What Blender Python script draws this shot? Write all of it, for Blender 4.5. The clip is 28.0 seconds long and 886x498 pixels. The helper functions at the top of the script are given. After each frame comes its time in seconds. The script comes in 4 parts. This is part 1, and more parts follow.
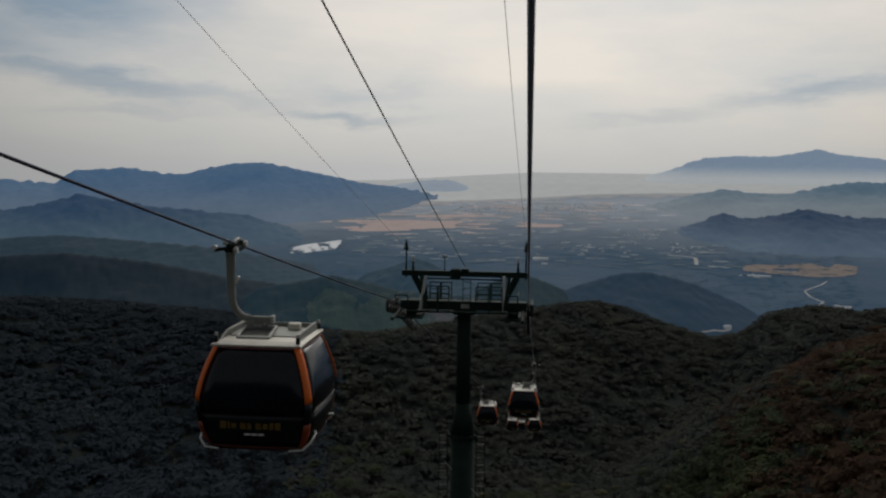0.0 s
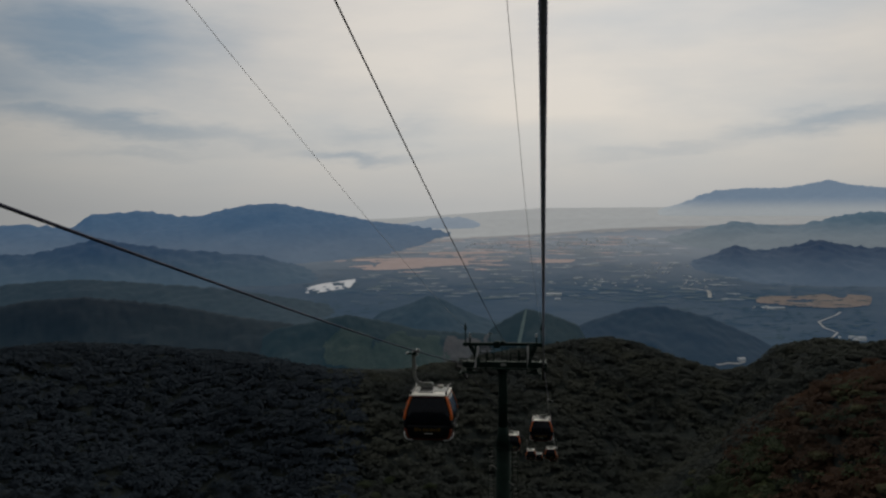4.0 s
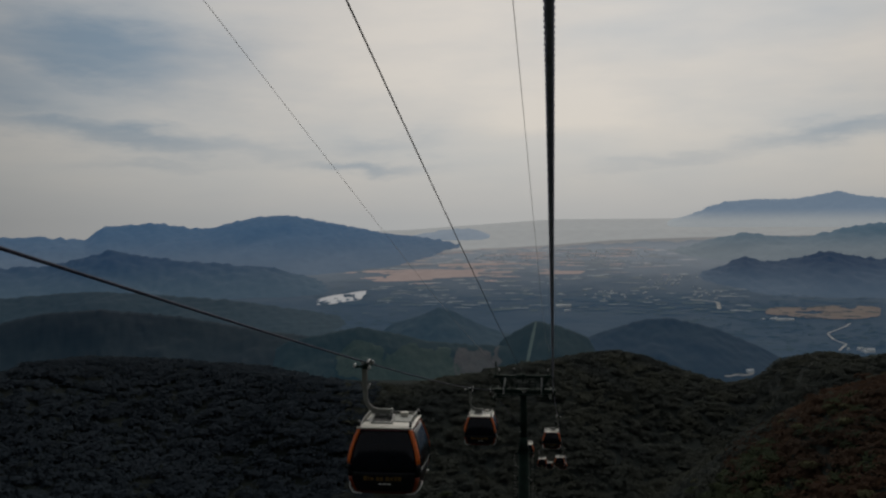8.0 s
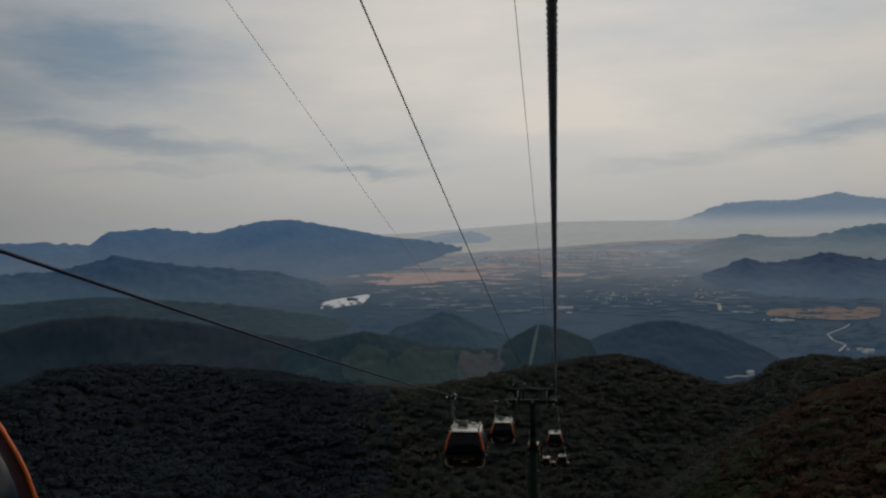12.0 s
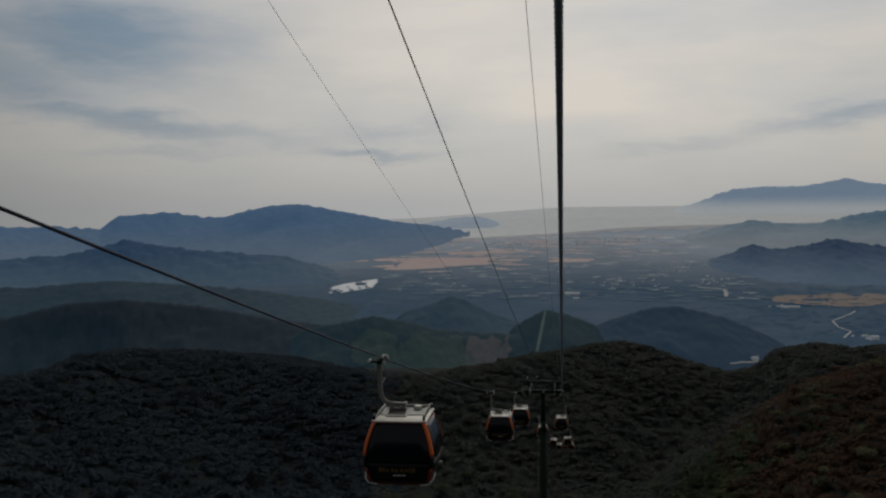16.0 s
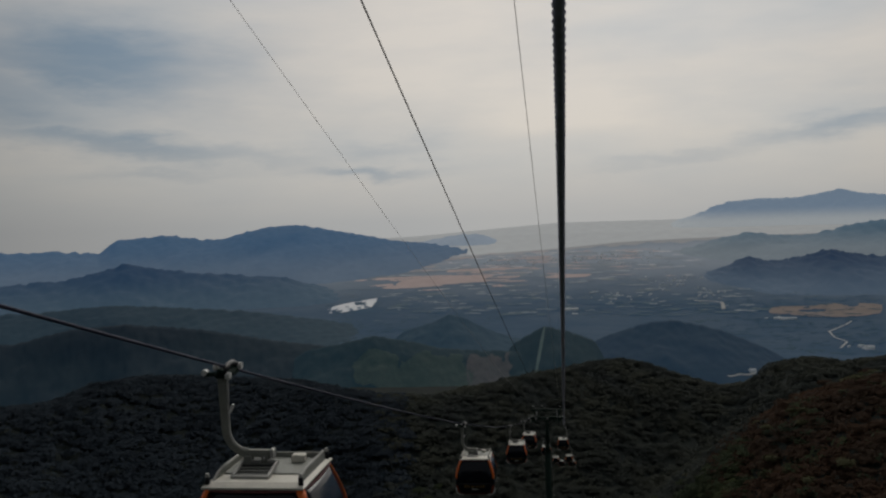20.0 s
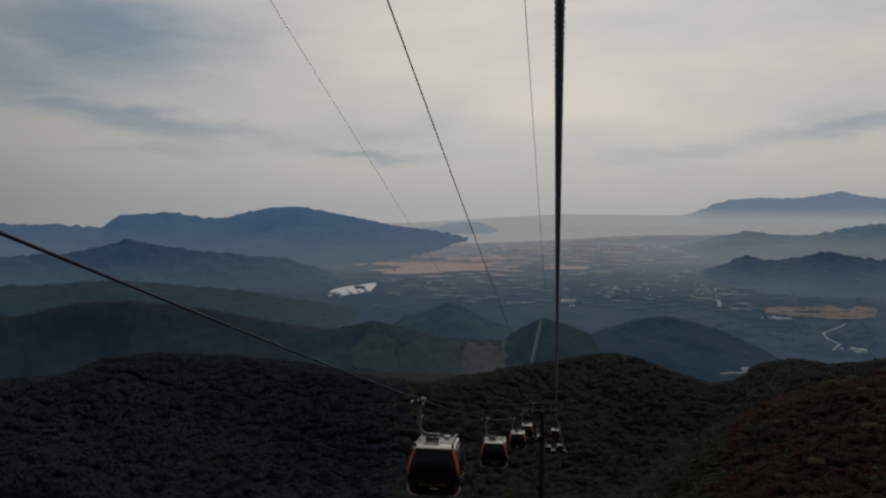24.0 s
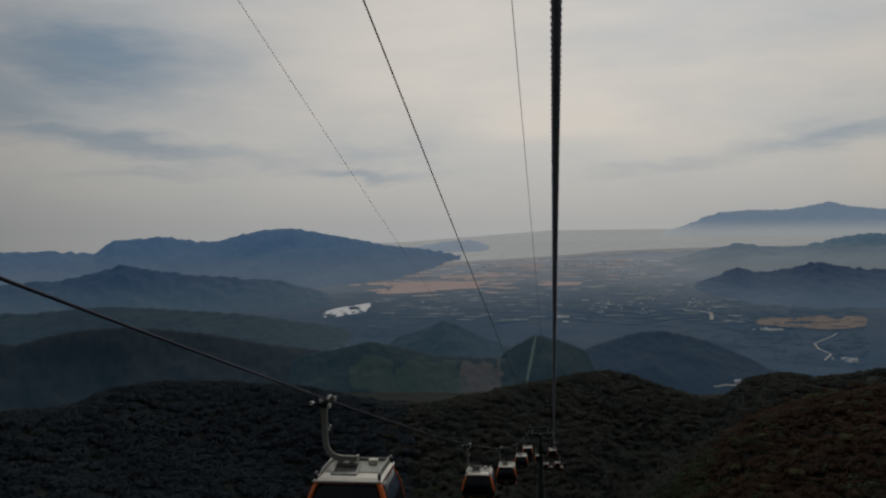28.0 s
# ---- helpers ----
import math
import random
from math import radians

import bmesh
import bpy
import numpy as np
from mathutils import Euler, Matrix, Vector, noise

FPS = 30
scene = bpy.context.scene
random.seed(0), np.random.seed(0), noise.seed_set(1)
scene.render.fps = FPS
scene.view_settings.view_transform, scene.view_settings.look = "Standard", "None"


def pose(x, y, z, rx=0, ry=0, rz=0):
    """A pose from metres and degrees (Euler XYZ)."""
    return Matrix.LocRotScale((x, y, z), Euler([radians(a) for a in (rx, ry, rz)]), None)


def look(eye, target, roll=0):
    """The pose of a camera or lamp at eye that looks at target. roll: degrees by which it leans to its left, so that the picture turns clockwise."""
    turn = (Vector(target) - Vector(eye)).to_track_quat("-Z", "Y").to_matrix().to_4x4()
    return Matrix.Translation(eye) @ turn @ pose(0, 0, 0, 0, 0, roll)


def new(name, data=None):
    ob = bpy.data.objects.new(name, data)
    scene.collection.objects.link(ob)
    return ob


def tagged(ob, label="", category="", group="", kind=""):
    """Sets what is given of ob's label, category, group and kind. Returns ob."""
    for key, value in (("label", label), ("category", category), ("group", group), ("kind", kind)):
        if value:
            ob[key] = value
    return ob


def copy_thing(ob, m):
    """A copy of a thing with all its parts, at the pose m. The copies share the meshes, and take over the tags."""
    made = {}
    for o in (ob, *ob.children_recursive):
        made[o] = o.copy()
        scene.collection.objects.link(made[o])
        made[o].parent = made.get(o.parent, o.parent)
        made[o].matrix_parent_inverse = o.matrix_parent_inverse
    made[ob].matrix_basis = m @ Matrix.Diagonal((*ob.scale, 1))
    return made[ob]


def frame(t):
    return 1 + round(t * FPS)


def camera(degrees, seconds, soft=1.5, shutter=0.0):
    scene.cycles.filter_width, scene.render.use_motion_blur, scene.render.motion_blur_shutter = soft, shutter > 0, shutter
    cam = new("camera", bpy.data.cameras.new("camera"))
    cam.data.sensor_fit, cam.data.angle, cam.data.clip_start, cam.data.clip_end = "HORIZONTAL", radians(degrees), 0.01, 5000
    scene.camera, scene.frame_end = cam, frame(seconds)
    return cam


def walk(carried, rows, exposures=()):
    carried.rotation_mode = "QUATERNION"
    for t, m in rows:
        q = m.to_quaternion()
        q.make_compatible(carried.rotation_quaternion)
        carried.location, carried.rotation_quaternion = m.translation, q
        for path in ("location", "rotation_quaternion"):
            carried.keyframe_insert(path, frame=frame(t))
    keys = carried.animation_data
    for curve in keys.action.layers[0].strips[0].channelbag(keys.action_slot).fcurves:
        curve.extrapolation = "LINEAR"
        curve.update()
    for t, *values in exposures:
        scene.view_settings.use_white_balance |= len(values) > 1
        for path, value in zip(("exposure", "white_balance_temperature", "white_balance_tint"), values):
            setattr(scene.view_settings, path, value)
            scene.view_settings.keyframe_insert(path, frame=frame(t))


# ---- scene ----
cam = camera(52.3, 28.0, soft=2.3)
walk(cam, [
    (0, pose(0.02, -0.3, 330.02, 84.95, -0.70, 5.60)),
    (0.5, pose(0.02, -2.8, 330.52, 85.75, -0.93, 5.22)),
    (1, pose(0.02, -5.3, 331.03, 86.66, -0.62, 5.10)),
    (1.5, pose(0.01, -7.9, 331.55, 87.18, -0.28, 5.10)),
    (2, pose(0.01, -10.4, 332.07, 87.06, -0.44, 5.15)),
    (2.5, pose(0.01, -12.9, 332.65, 86.51, -0.19, 5.33)),
    (3, pose(0.00, -15.5, 333.23, 86.38, 0.03, 5.47)),
    (3.5, pose(0.00, -18.0, 333.84, 86.74, 0.12, 5.82)),
    (4, pose(-0.00, -20.5, 334.46, 87.26, 0.39, 6.33)),
    (4.5, pose(-0.00, -23.0, 335.07, 87.74, 0.08, 6.67)),
    (6.5, pose(0.00, -33.1, 337.58, 88.13, 0.30, 7.12)),
    (7, pose(0.00, -35.6, 338.22, 88.20, 0.42, 6.96)),
    (7.5, pose(0.01, -38.2, 338.79, 88.15, 0.48, 6.88)),
    (8, pose(0.01, -40.7, 339.36, 87.94, 0.49, 6.92)),
    (8.5, pose(0.01, -43.2, 339.92, 87.79, 0.55, 6.86)),
    (9, pose(0.00, -45.8, 340.49, 87.71, 0.88, 6.84)),
    (9.5, pose(0.02, -48.3, 341.04, 87.66, 0.60, 6.94)),
    (10, pose(0.04, -50.8, 341.60, 87.63, 0.05, 7.18)),
    (10.5, pose(0.04, -53.3, 342.24, 87.54, -0.29, 7.41)),
    (11, pose(0.04, -55.8, 342.88, 87.45, -0.10, 7.42)),
    (11.5, pose(0.02, -58.4, 343.53, 87.53, 0.48, 7.29)),
    (12, pose(0.00, -60.9, 344.18, 88.08, 0.84, 7.01)),
    (12.5, pose(0.01, -63.4, 344.77, 88.34, 0.71, 6.99)),
    (14.5, pose(0.01, -73.5, 347.15, 87.69, 0.66, 7.38)),
    (15, pose(0.01, -76.0, 347.72, 87.60, 0.89, 7.38)),
    (15.5, pose(0.01, -78.6, 348.38, 87.28, 0.72, 7.47)),
    (16, pose(0.01, -81.1, 349.05, 87.08, 0.66, 7.48)),
    (16.5, pose(0.01, -83.6, 349.77, 87.21, 1.06, 7.46)),
    (17, pose(-0.00, -86.1, 350.50, 87.54, 1.11, 7.29)),
    (17.5, pose(0.02, -88.7, 351.26, 87.71, 0.60, 7.37)),
    (18, pose(0.04, -91.2, 352.02, 87.88, -0.57, 7.74)),
    (18.5, pose(0.04, -93.7, 352.81, 87.99, -1.03, 8.04)),
    (19, pose(0.03, -96.2, 353.60, 87.98, -0.43, 8.06)),
    (19.5, pose(0.00, -98.8, 354.32, 88.07, 0.82, 7.72)),
    (20, pose(-0.02, -101.3, 355.04, 88.14, 1.77, 7.26)),
    (20.5, pose(-0.01, -103.8, 355.66, 88.20, 0.97, 7.10)),
    (21, pose(0.00, -106.3, 356.29, 88.30, 0.04, 7.18)),
    (21.5, pose(0.00, -108.9, 356.93, 88.16, -0.30, 7.48)),
    (23.5, pose(0.01, -119.0, 359.55, 87.32, -0.89, 7.61)),
    (24, pose(0.01, -121.5, 360.21, 87.26, -0.44, 7.34)),
    (24.5, pose(-0.00, -124.0, 361.01, 87.64, 0.43, 7.07)),
    (25, pose(-0.02, -126.5, 361.80, 88.14, 0.35, 6.72)),
    (25.5, pose(0.01, -129.1, 362.60, 88.44, -0.46, 6.73)),
    (26, pose(0.04, -131.6, 363.40, 88.70, -1.61, 7.14)),
    (26.5, pose(0.03, -134.1, 364.10, 88.98, -1.92, 7.54)),
    (27, pose(0.02, -136.7, 364.80, 88.83, -1.18, 7.76)),
    (27.5, pose(-0.01, -139.2, 365.48, 88.70, 0.10, 7.62)),
    (28, pose(-0.03, -141.7, 366.17, 88.37, 0.80, 6.81)),
], exposures=((0.0, 0.25), (0.5, 0.22), (1.0, 0.17), (4.0, 0.08), (7.0, 0.0), (9.0, -0.05), (15.0, -0.05), (18.0, 0.0), (19.0, -0.06), (20.0, -0.03), (28.0, -0.13)))

# ---- world and sun ----
SUN_AZ, SUN_EL = 8.0, 42.0          # bearing to the right of the line, height over the horizon


def build_world():
    world = bpy.data.worlds.new("overcast_sky")
    scene.world = world
    world.use_nodes = True
    nt = world.node_tree
    nt.nodes.clear()
    out = nt.nodes.new("ShaderNodeOutputWorld")
    bg = nt.nodes.new("ShaderNodeBackground")
    sky = nt.nodes.new("ShaderNodeTexSky")
    sky.sky_type, sky.sun_disc = "NISHITA", False
    sky.sun_elevation, sky.sun_rotation = radians(SUN_EL), radians(SUN_AZ)
    sky.air_density, sky.dust_density = 1.0, 3.0
    N, L = nt.nodes.new, nt.links.new

    def calc(op, a, b=None, c=None):
        n = N("ShaderNodeMath")
        n.operation = op
        for k, v in enumerate((a, b, c)):
            if v is None:
                continue
            if isinstance(v, (int, float)):
                n.inputs[k].default_value = v
            else:
                L(v, n.inputs[k])
        return n.outputs[0]

    def blend(fac, a, b, kind="MIX"):
        n = N("ShaderNodeMix")
        n.data_type, n.blend_type = "RGBA", kind
        for k, v in ((0, fac), (6, a), (7, b)):
            if isinstance(v, (int, float, tuple)):
                n.inputs[k].default_value = v
            else:
                L(v, n.inputs[k])
        return n.outputs[2]

    def noise_of(vec, scale, detail, rough=0.5):
        n = N("ShaderNodeTexNoise")
        n.inputs["Scale"].default_value, n.inputs["Detail"].default_value, n.inputs["Roughness"].default_value = scale, detail, rough
        L(vec, n.inputs["Vector"])
        return n.outputs[0]

    co = N("ShaderNodeTexCoord")
    mp = N("ShaderNodeMapping")
    mp.inputs["Scale"].default_value = (1.5, 1.5, 6.0)
    L(co.outputs["Generated"], mp.inputs["Vector"])
    sep = N("ShaderNodeSeparateXYZ")
    L(co.outputs["Generated"], sep.inputs[0])
    warp = noise_of(mp.outputs["Vector"], 3.0, 4)
    warp2 = noise_of(mp.outputs["Vector"], 9.0, 4, 0.6)
    az = calc("ADD", calc("MULTIPLY", calc("ARCTAN2", sep.outputs["X"], sep.outputs["Y"]), 57.296), calc("MULTIPLY", calc("SUBTRACT", warp, 0.5), 14.0))
    el = calc("ADD", calc("MULTIPLY", calc("ARCSINE", sep.outputs["Z"]), 57.296), calc("MULTIPLY", calc("SUBTRACT", warp2, 0.5), 2.6))
    # bluish gaps and streaks between the clouds: bearing, height, half length, half depth, slope, strength
    gaps = None
    for a0, e0, sa, se, k, amp in ((-28, 9.9, 8.5, 2.3, -0.10, 1.0), (-36, 8.0, 9.0, 2.2, 0.0, 0.8), (-27, 5.0, 10.0, 0.75, -0.11, 0.75), (-24, 3.3, 5.0, 0.35, 0.0, 0.4), (-12.5, 3.2, 4.8, 0.42, -0.03, 0.85),
                                   (-11.5, 4.6, 4.0, 0.6, 0.05, 0.35), (8.0, 3.4, 5.5, 0.45, 0.09, 0.4), (16.5, 4.7, 5.0, 0.65, 0.12, 0.65), (27, 6.5, 7.0, 1.3, 0.1, 0.6), (-20, 17, 14.0, 2.0, 0.05, 0.6), (14, 19, 10.0, 1.6, -0.05, 0.35)):
        u = calc("DIVIDE", calc("SUBTRACT", az, a0), sa)
        v = calc("DIVIDE", calc("SUBTRACT", calc("SUBTRACT", el, e0), calc("MULTIPLY", calc("SUBTRACT", az, a0), k)), se)
        g = calc("MULTIPLY", calc("EXPONENT", calc("MULTIPLY", calc("ADD", calc("MULTIPLY", u, u), calc("MULTIPLY", v, v)), -1.0)), amp)
        gaps = g if gaps is None else calc("MAXIMUM", gaps, g)
    mott = N("ShaderNodeMapRange")
    L(noise_of(mp.outputs["Vector"], 2.2, 6, 0.55), mott.inputs["Value"])
    mott.inputs["From Min"].default_value, mott.inputs["From Max"].default_value = 0.30, 0.70
    mott.inputs["To Min"].default_value, mott.inputs["To Max"].default_value = 0.36, -0.04
    gap = calc("MINIMUM", calc("ADD", calc("MULTIPLY", gaps, 0.85), mott.outputs[0]), 1.0)
    tone = N("ShaderNodeMapRange")
    L(noise_of(mp.outputs["Vector"], 1.1, 3), tone.inputs["Value"])
    tone.inputs["From Min"].default_value, tone.inputs["From Max"].default_value = 0.38, 0.62
    cloud = blend(gap, blend(tone.outputs[0], (6.0, 6.05, 5.92, 1), (6.5, 6.08, 5.55, 1)), (2.1, 2.9, 3.75, 1))
    # pale haze towards the horizon
    hz = N("ShaderNodeMapRange")
    L(sep.outputs["Z"], hz.inputs["Value"])
    hz.inputs["From Min"].default_value, hz.inputs["From Max"].default_value = 0.0, 0.10
    hz.inputs["To Min"].default_value, hz.inputs["To Max"].default_value = 0.85, 0.0
    air = blend(hz.outputs[0], cloud, (4.3, 4.42, 4.48, 1))
    # the cloud sheet dims away from the veiled sun and towards the zenith
    dot = N("ShaderNodeVectorMath")
    dot.operation = "DOT_PRODUCT"
    L(co.outputs["Generated"], dot.inputs[0])
    a, e = radians(0.5), radians(14)
    dot.inputs[1].default_value = (math.sin(a) * math.cos(e), math.cos(a) * math.cos(e), math.sin(e))
    glow = N("ShaderNodeMapRange")
    L(dot.outputs["Value"], glow.inputs["Value"])
    glow.inputs["From Min"].default_value, glow.inputs["From Max"].default_value = 0.62, 1.0
    glow.inputs["To Min"].default_value, glow.inputs["To Max"].default_value = 0.22, 1.0
    sheet_light = blend(1.0, air, glow.outputs[0], "MULTIPLY")
    L(blend(0.93, sky.outputs[0], sheet_light), bg.inputs["Color"])
    bg.inputs["Strength"].default_value = 0.1
    L(bg.outputs[0], out.inputs["Surface"])


build_world()
sun = new("sun", bpy.data.lights.new("sun", "SUN"))
sun.data.energy, sun.data.angle, sun.data.color = 0.9, radians(45), (1.0, 0.96, 0.88)
sun.matrix_world = look((0, 0, 900), (-math.sin(radians(SUN_AZ)) * math.cos(radians(SUN_EL)),
                                      -math.cos(radians(SUN_AZ)) * math.cos(radians(SUN_EL)), 900 - math.sin(radians(SUN_EL))))


# ---- materials ----
def material(name, colour, rough=0.6, metal=0.0, spread=0.25, scale=3.0, bump=0.0, fine=40.0, second=None, island=0.0, spec=0.5):
    """A surface whose colour wavers at two scales, with fine relief."""
    m = bpy.data.materials.new(name)
    m.use_nodes = True
    nt = m.node_tree
    p = nt.nodes["Principled BSDF"]
    co = nt.nodes.new("ShaderNodeTexCoord")
    n1, n2 = nt.nodes.new("ShaderNodeTexNoise"), nt.nodes.new("ShaderNodeTexNoise")
    n1.inputs["Scale"].default_value, n1.inputs["Detail"].default_value = scale, 5
    n2.inputs["Scale"].default_value, n2.inputs["Detail"].default_value = fine, 3
    mix = nt.nodes.new("ShaderNodeMix")
    mix.data_type = "RGBA"
    second = second or tuple(c * (1 - spread) for c in colour)
    mix.inputs[6].default_value, mix.inputs[7].default_value = (*colour, 1), (*second, 1)
    ramp = nt.nodes.new("ShaderNodeMapRange")
    ramp.inputs["From Min"].default_value, ramp.inputs["From Max"].default_value = 0.35, 0.65
    grain = nt.nodes.new("ShaderNodeMix")
    grain.data_type, grain.blend_type = "RGBA", "MULTIPLY"
    grain.inputs[0].default_value = 0.5
    L = nt.links.new
    L(co.outputs["Object"], n1.inputs["Vector"])
    L(co.outputs["Object"], n2.inputs["Vector"])
    L(n1.outputs[0], ramp.inputs["Value"])
    L(ramp.outputs[0], mix.inputs[0])
    g2 = nt.nodes.new("ShaderNodeMapRange")
    g2.inputs["From Min"].default_value, g2.inputs["From Max"].default_value = 0.3, 0.7
    g2.inputs["To Min"].default_value, g2.inputs["To Max"].default_value = 1 - spread, 1 + spread
    L(n2.outputs[0], g2.inputs["Value"])
    L(mix.outputs[2], grain.inputs[6])
    L(g2.outputs[0], grain.inputs[7])
    last = grain.outputs[2]
    if island:
        geo = nt.nodes.new("ShaderNodeNewGeometry")
        r = nt.nodes.new("ShaderNodeMapRange")
        r.inputs["To Min"].default_value, r.inputs["To Max"].default_value = 1 - island, 1 + island
        mm = nt.nodes.new("ShaderNodeMix")
        mm.data_type, mm.blend_type = "RGBA", "MULTIPLY"
        mm.inputs[0].default_value = 1
        L(geo.outputs["Random Per Island"], r.inputs["Value"])
        L(last, mm.inputs[6])
        L(r.outputs[0], mm.inputs[7])
        last = mm.outputs[2]
    L(last, p.inputs["Base Color"])
    p.inputs["Roughness"].default_value, p.inputs["Metallic"].default_value = rough, metal
    p.inputs["Specular IOR Level"].default_value = spec
    if bump:
        b = nt.nodes.new("ShaderNodeBump")
        b.inputs["Strength"].default_value, b.inputs["Distance"].default_value = bump, 0.02
        L(n2.outputs[0], b.inputs["Height"])
        L(b.outputs[0], p.inputs["Normal"])
    return m


def hazed_material(name, colour, second, glow, strength, scale=0.004, rough=0.9, mist=None):
    """Backdrop of far land: wooded slopes, with the haze of the air before them painted on as emission. mist: (z low, z
    high, colour, strength) of further painted haze, blended in by height.
    """
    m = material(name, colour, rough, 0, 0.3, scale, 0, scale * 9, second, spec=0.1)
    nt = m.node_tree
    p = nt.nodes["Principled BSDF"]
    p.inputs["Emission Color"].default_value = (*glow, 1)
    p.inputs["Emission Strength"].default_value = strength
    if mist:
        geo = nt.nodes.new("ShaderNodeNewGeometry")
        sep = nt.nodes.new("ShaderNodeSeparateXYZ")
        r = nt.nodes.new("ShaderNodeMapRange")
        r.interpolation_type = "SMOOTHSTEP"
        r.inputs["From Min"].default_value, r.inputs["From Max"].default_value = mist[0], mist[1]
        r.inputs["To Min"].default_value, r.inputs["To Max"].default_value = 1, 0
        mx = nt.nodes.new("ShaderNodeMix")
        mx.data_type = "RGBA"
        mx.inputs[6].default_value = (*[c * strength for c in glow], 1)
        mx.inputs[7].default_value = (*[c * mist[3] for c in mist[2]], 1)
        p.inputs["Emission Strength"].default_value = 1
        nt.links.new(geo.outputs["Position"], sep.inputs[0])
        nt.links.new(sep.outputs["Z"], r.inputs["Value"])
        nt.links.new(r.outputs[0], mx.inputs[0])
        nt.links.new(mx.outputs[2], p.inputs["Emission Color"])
    return m


def foliage(name, colour, second):
    """Leaves that let half of the light through, in drifts of two tones."""
    m = material(name, colour, 0.85, 0, 0.4, 0.025, 0, 0.16, second, 0.07, spec=0.03)
    nt = m.node_tree
    p = nt.nodes["Principled BSDF"]
    tr = nt.nodes.new("ShaderNodeBsdfTranslucent")
    mx = nt.nodes.new("ShaderNodeMixShader")
    mx.inputs[0].default_value = 0.35
    src = p.inputs["Base Color"].links[0].from_socket
    nt.links.new(src, tr.inputs["Color"])
    # a crown scatters light as one mass: its leaves shade mostly like the canopy's top
    geo = nt.nodes.new("ShaderNodeNewGeometry")
    lean = nt.nodes.new("ShaderNodeMix")
    lean.data_type = "VECTOR"
    lean.inputs[0].default_value = 0.9
    lean.inputs[5].default_value = (0, 0, 1)
    nt.links.new(geo.outputs["Normal"], lean.inputs[4])
    nt.links.new(lean.outputs[1], p.inputs["Normal"])
    nt.links.new(p.outputs[0], mx.inputs[1])
    nt.links.new(tr.outputs[0], mx.inputs[2])
    nt.links.new(mx.outputs[0], nt.nodes["Material Output"].inputs["Surface"])
    return m


M = dict(
    soil=material("forest_floor", (0.024, 0.030, 0.027), 0.95, 0, 0.3, 0.03, 0, 0.4, (0.018, 0.024, 0.024), spec=0.05),
    leaves=foliage("dark_foliage", (0.070, 0.086, 0.044), (0.037, 0.052, 0.037)),
    # leaf colour darkened: the shade over the left slope is painted in
    shaded=foliage("shaded_foliage", (0.014, 0.020, 0.024), (0.012, 0.017, 0.021)),
    # paler, bluer leaves: haze before the farther left ridge put into the colour
    hazy=foliage("hazed_foliage", (0.042, 0.056, 0.072), (0.031, 0.043, 0.057)),
    pale=foliage("pale_olive_foliage", (0.120, 0.118, 0.068), (0.090, 0.095, 0.055)),
    ridge=foliage("ridge_foliage", (0.068, 0.074, 0.060), (0.046, 0.055, 0.055)),
    dry=foliage("russet_foliage", (0.080, 0.048, 0.032), (0.050, 0.036, 0.027)),
    bark=material("bark", (0.06, 0.045, 0.035), 0.9, 0, 0.3, 4, 0.3, 30),
    steel=material("green_painted_steel", (0.011, 0.029, 0.022), 0.75, 0.0, 0.3, 2.0, 0.05, 25, spec=0.2),
    galv=material("galvanised_steel", (0.46, 0.46, 0.44), 0.55, 0.25, 0.2, 3.0, 0.05, 30),
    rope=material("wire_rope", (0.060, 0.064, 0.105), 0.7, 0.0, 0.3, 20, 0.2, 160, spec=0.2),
    # copy of wire_rope, its colour paled to lift the shaded underside seen overhead
    near_rope=material("brightened_wire_rope", (0.62, 0.61, 0.76), 0.8, 0.0, 0.2, 20, 0.1, 160, spec=0.2),
    wire=material("thin_wire", (0.035, 0.035, 0.04), 0.6, 0.0, 0.1, 1, 0, 4, spec=0.2),
    guard=material("bare_guard_wire", (0.50, 0.46, 0.43), 0.6, 0.0, 0.1, 1, 0, 4, spec=0.2),
    rubber=material("black_rubber", (0.015, 0.015, 0.016), 0.7, 0, 0.2, 6, 0.1, 60),
    orange=material("orange_lacquer", (0.92, 0.18, 0.02), 0.4, 0, 0.12, 2, 0, 30),
    deep=material("deep_orange_lacquer", (0.30, 0.05, 0.014), 0.45, 0, 0.15, 2, 0, 30),
    red=material("dark_red_lacquer", (0.10, 0.014, 0.012), 0.4, 0, 0.15, 2, 0, 30),
    arm=material("grey_green_painted_steel", (0.26, 0.27, 0.24), 0.6, 0.1, 0.2, 3.0, 0.05, 30),
    roof=material("cream_roof_panel", (0.78, 0.75, 0.66), 0.5, 0.0, 0.12, 2.5, 0.05, 25),
    roofgrey=material("grey_roof_panel", (0.26, 0.27, 0.245), 0.55, 0.1, 0.2, 2.5, 0.05, 25),
    black=material("black_panel", (0.007, 0.008, 0.012), 0.35, 0, 0.2, 3, 0, 30, spec=0.3),
    glass=material("tinted_glass", (0.006, 0.008, 0.014), 0.14, 0, 0.15, 1.2, 0, 12, spec=0.3),
    gold=material("gold_lettering", (0.17, 0.10, 0.02), 0.5, 0.2, 0.15, 6, 0, 40),
    white=material("white_paint", (0.75, 0.75, 0.73), 0.45, 0, 0.1, 4, 0, 40),
)


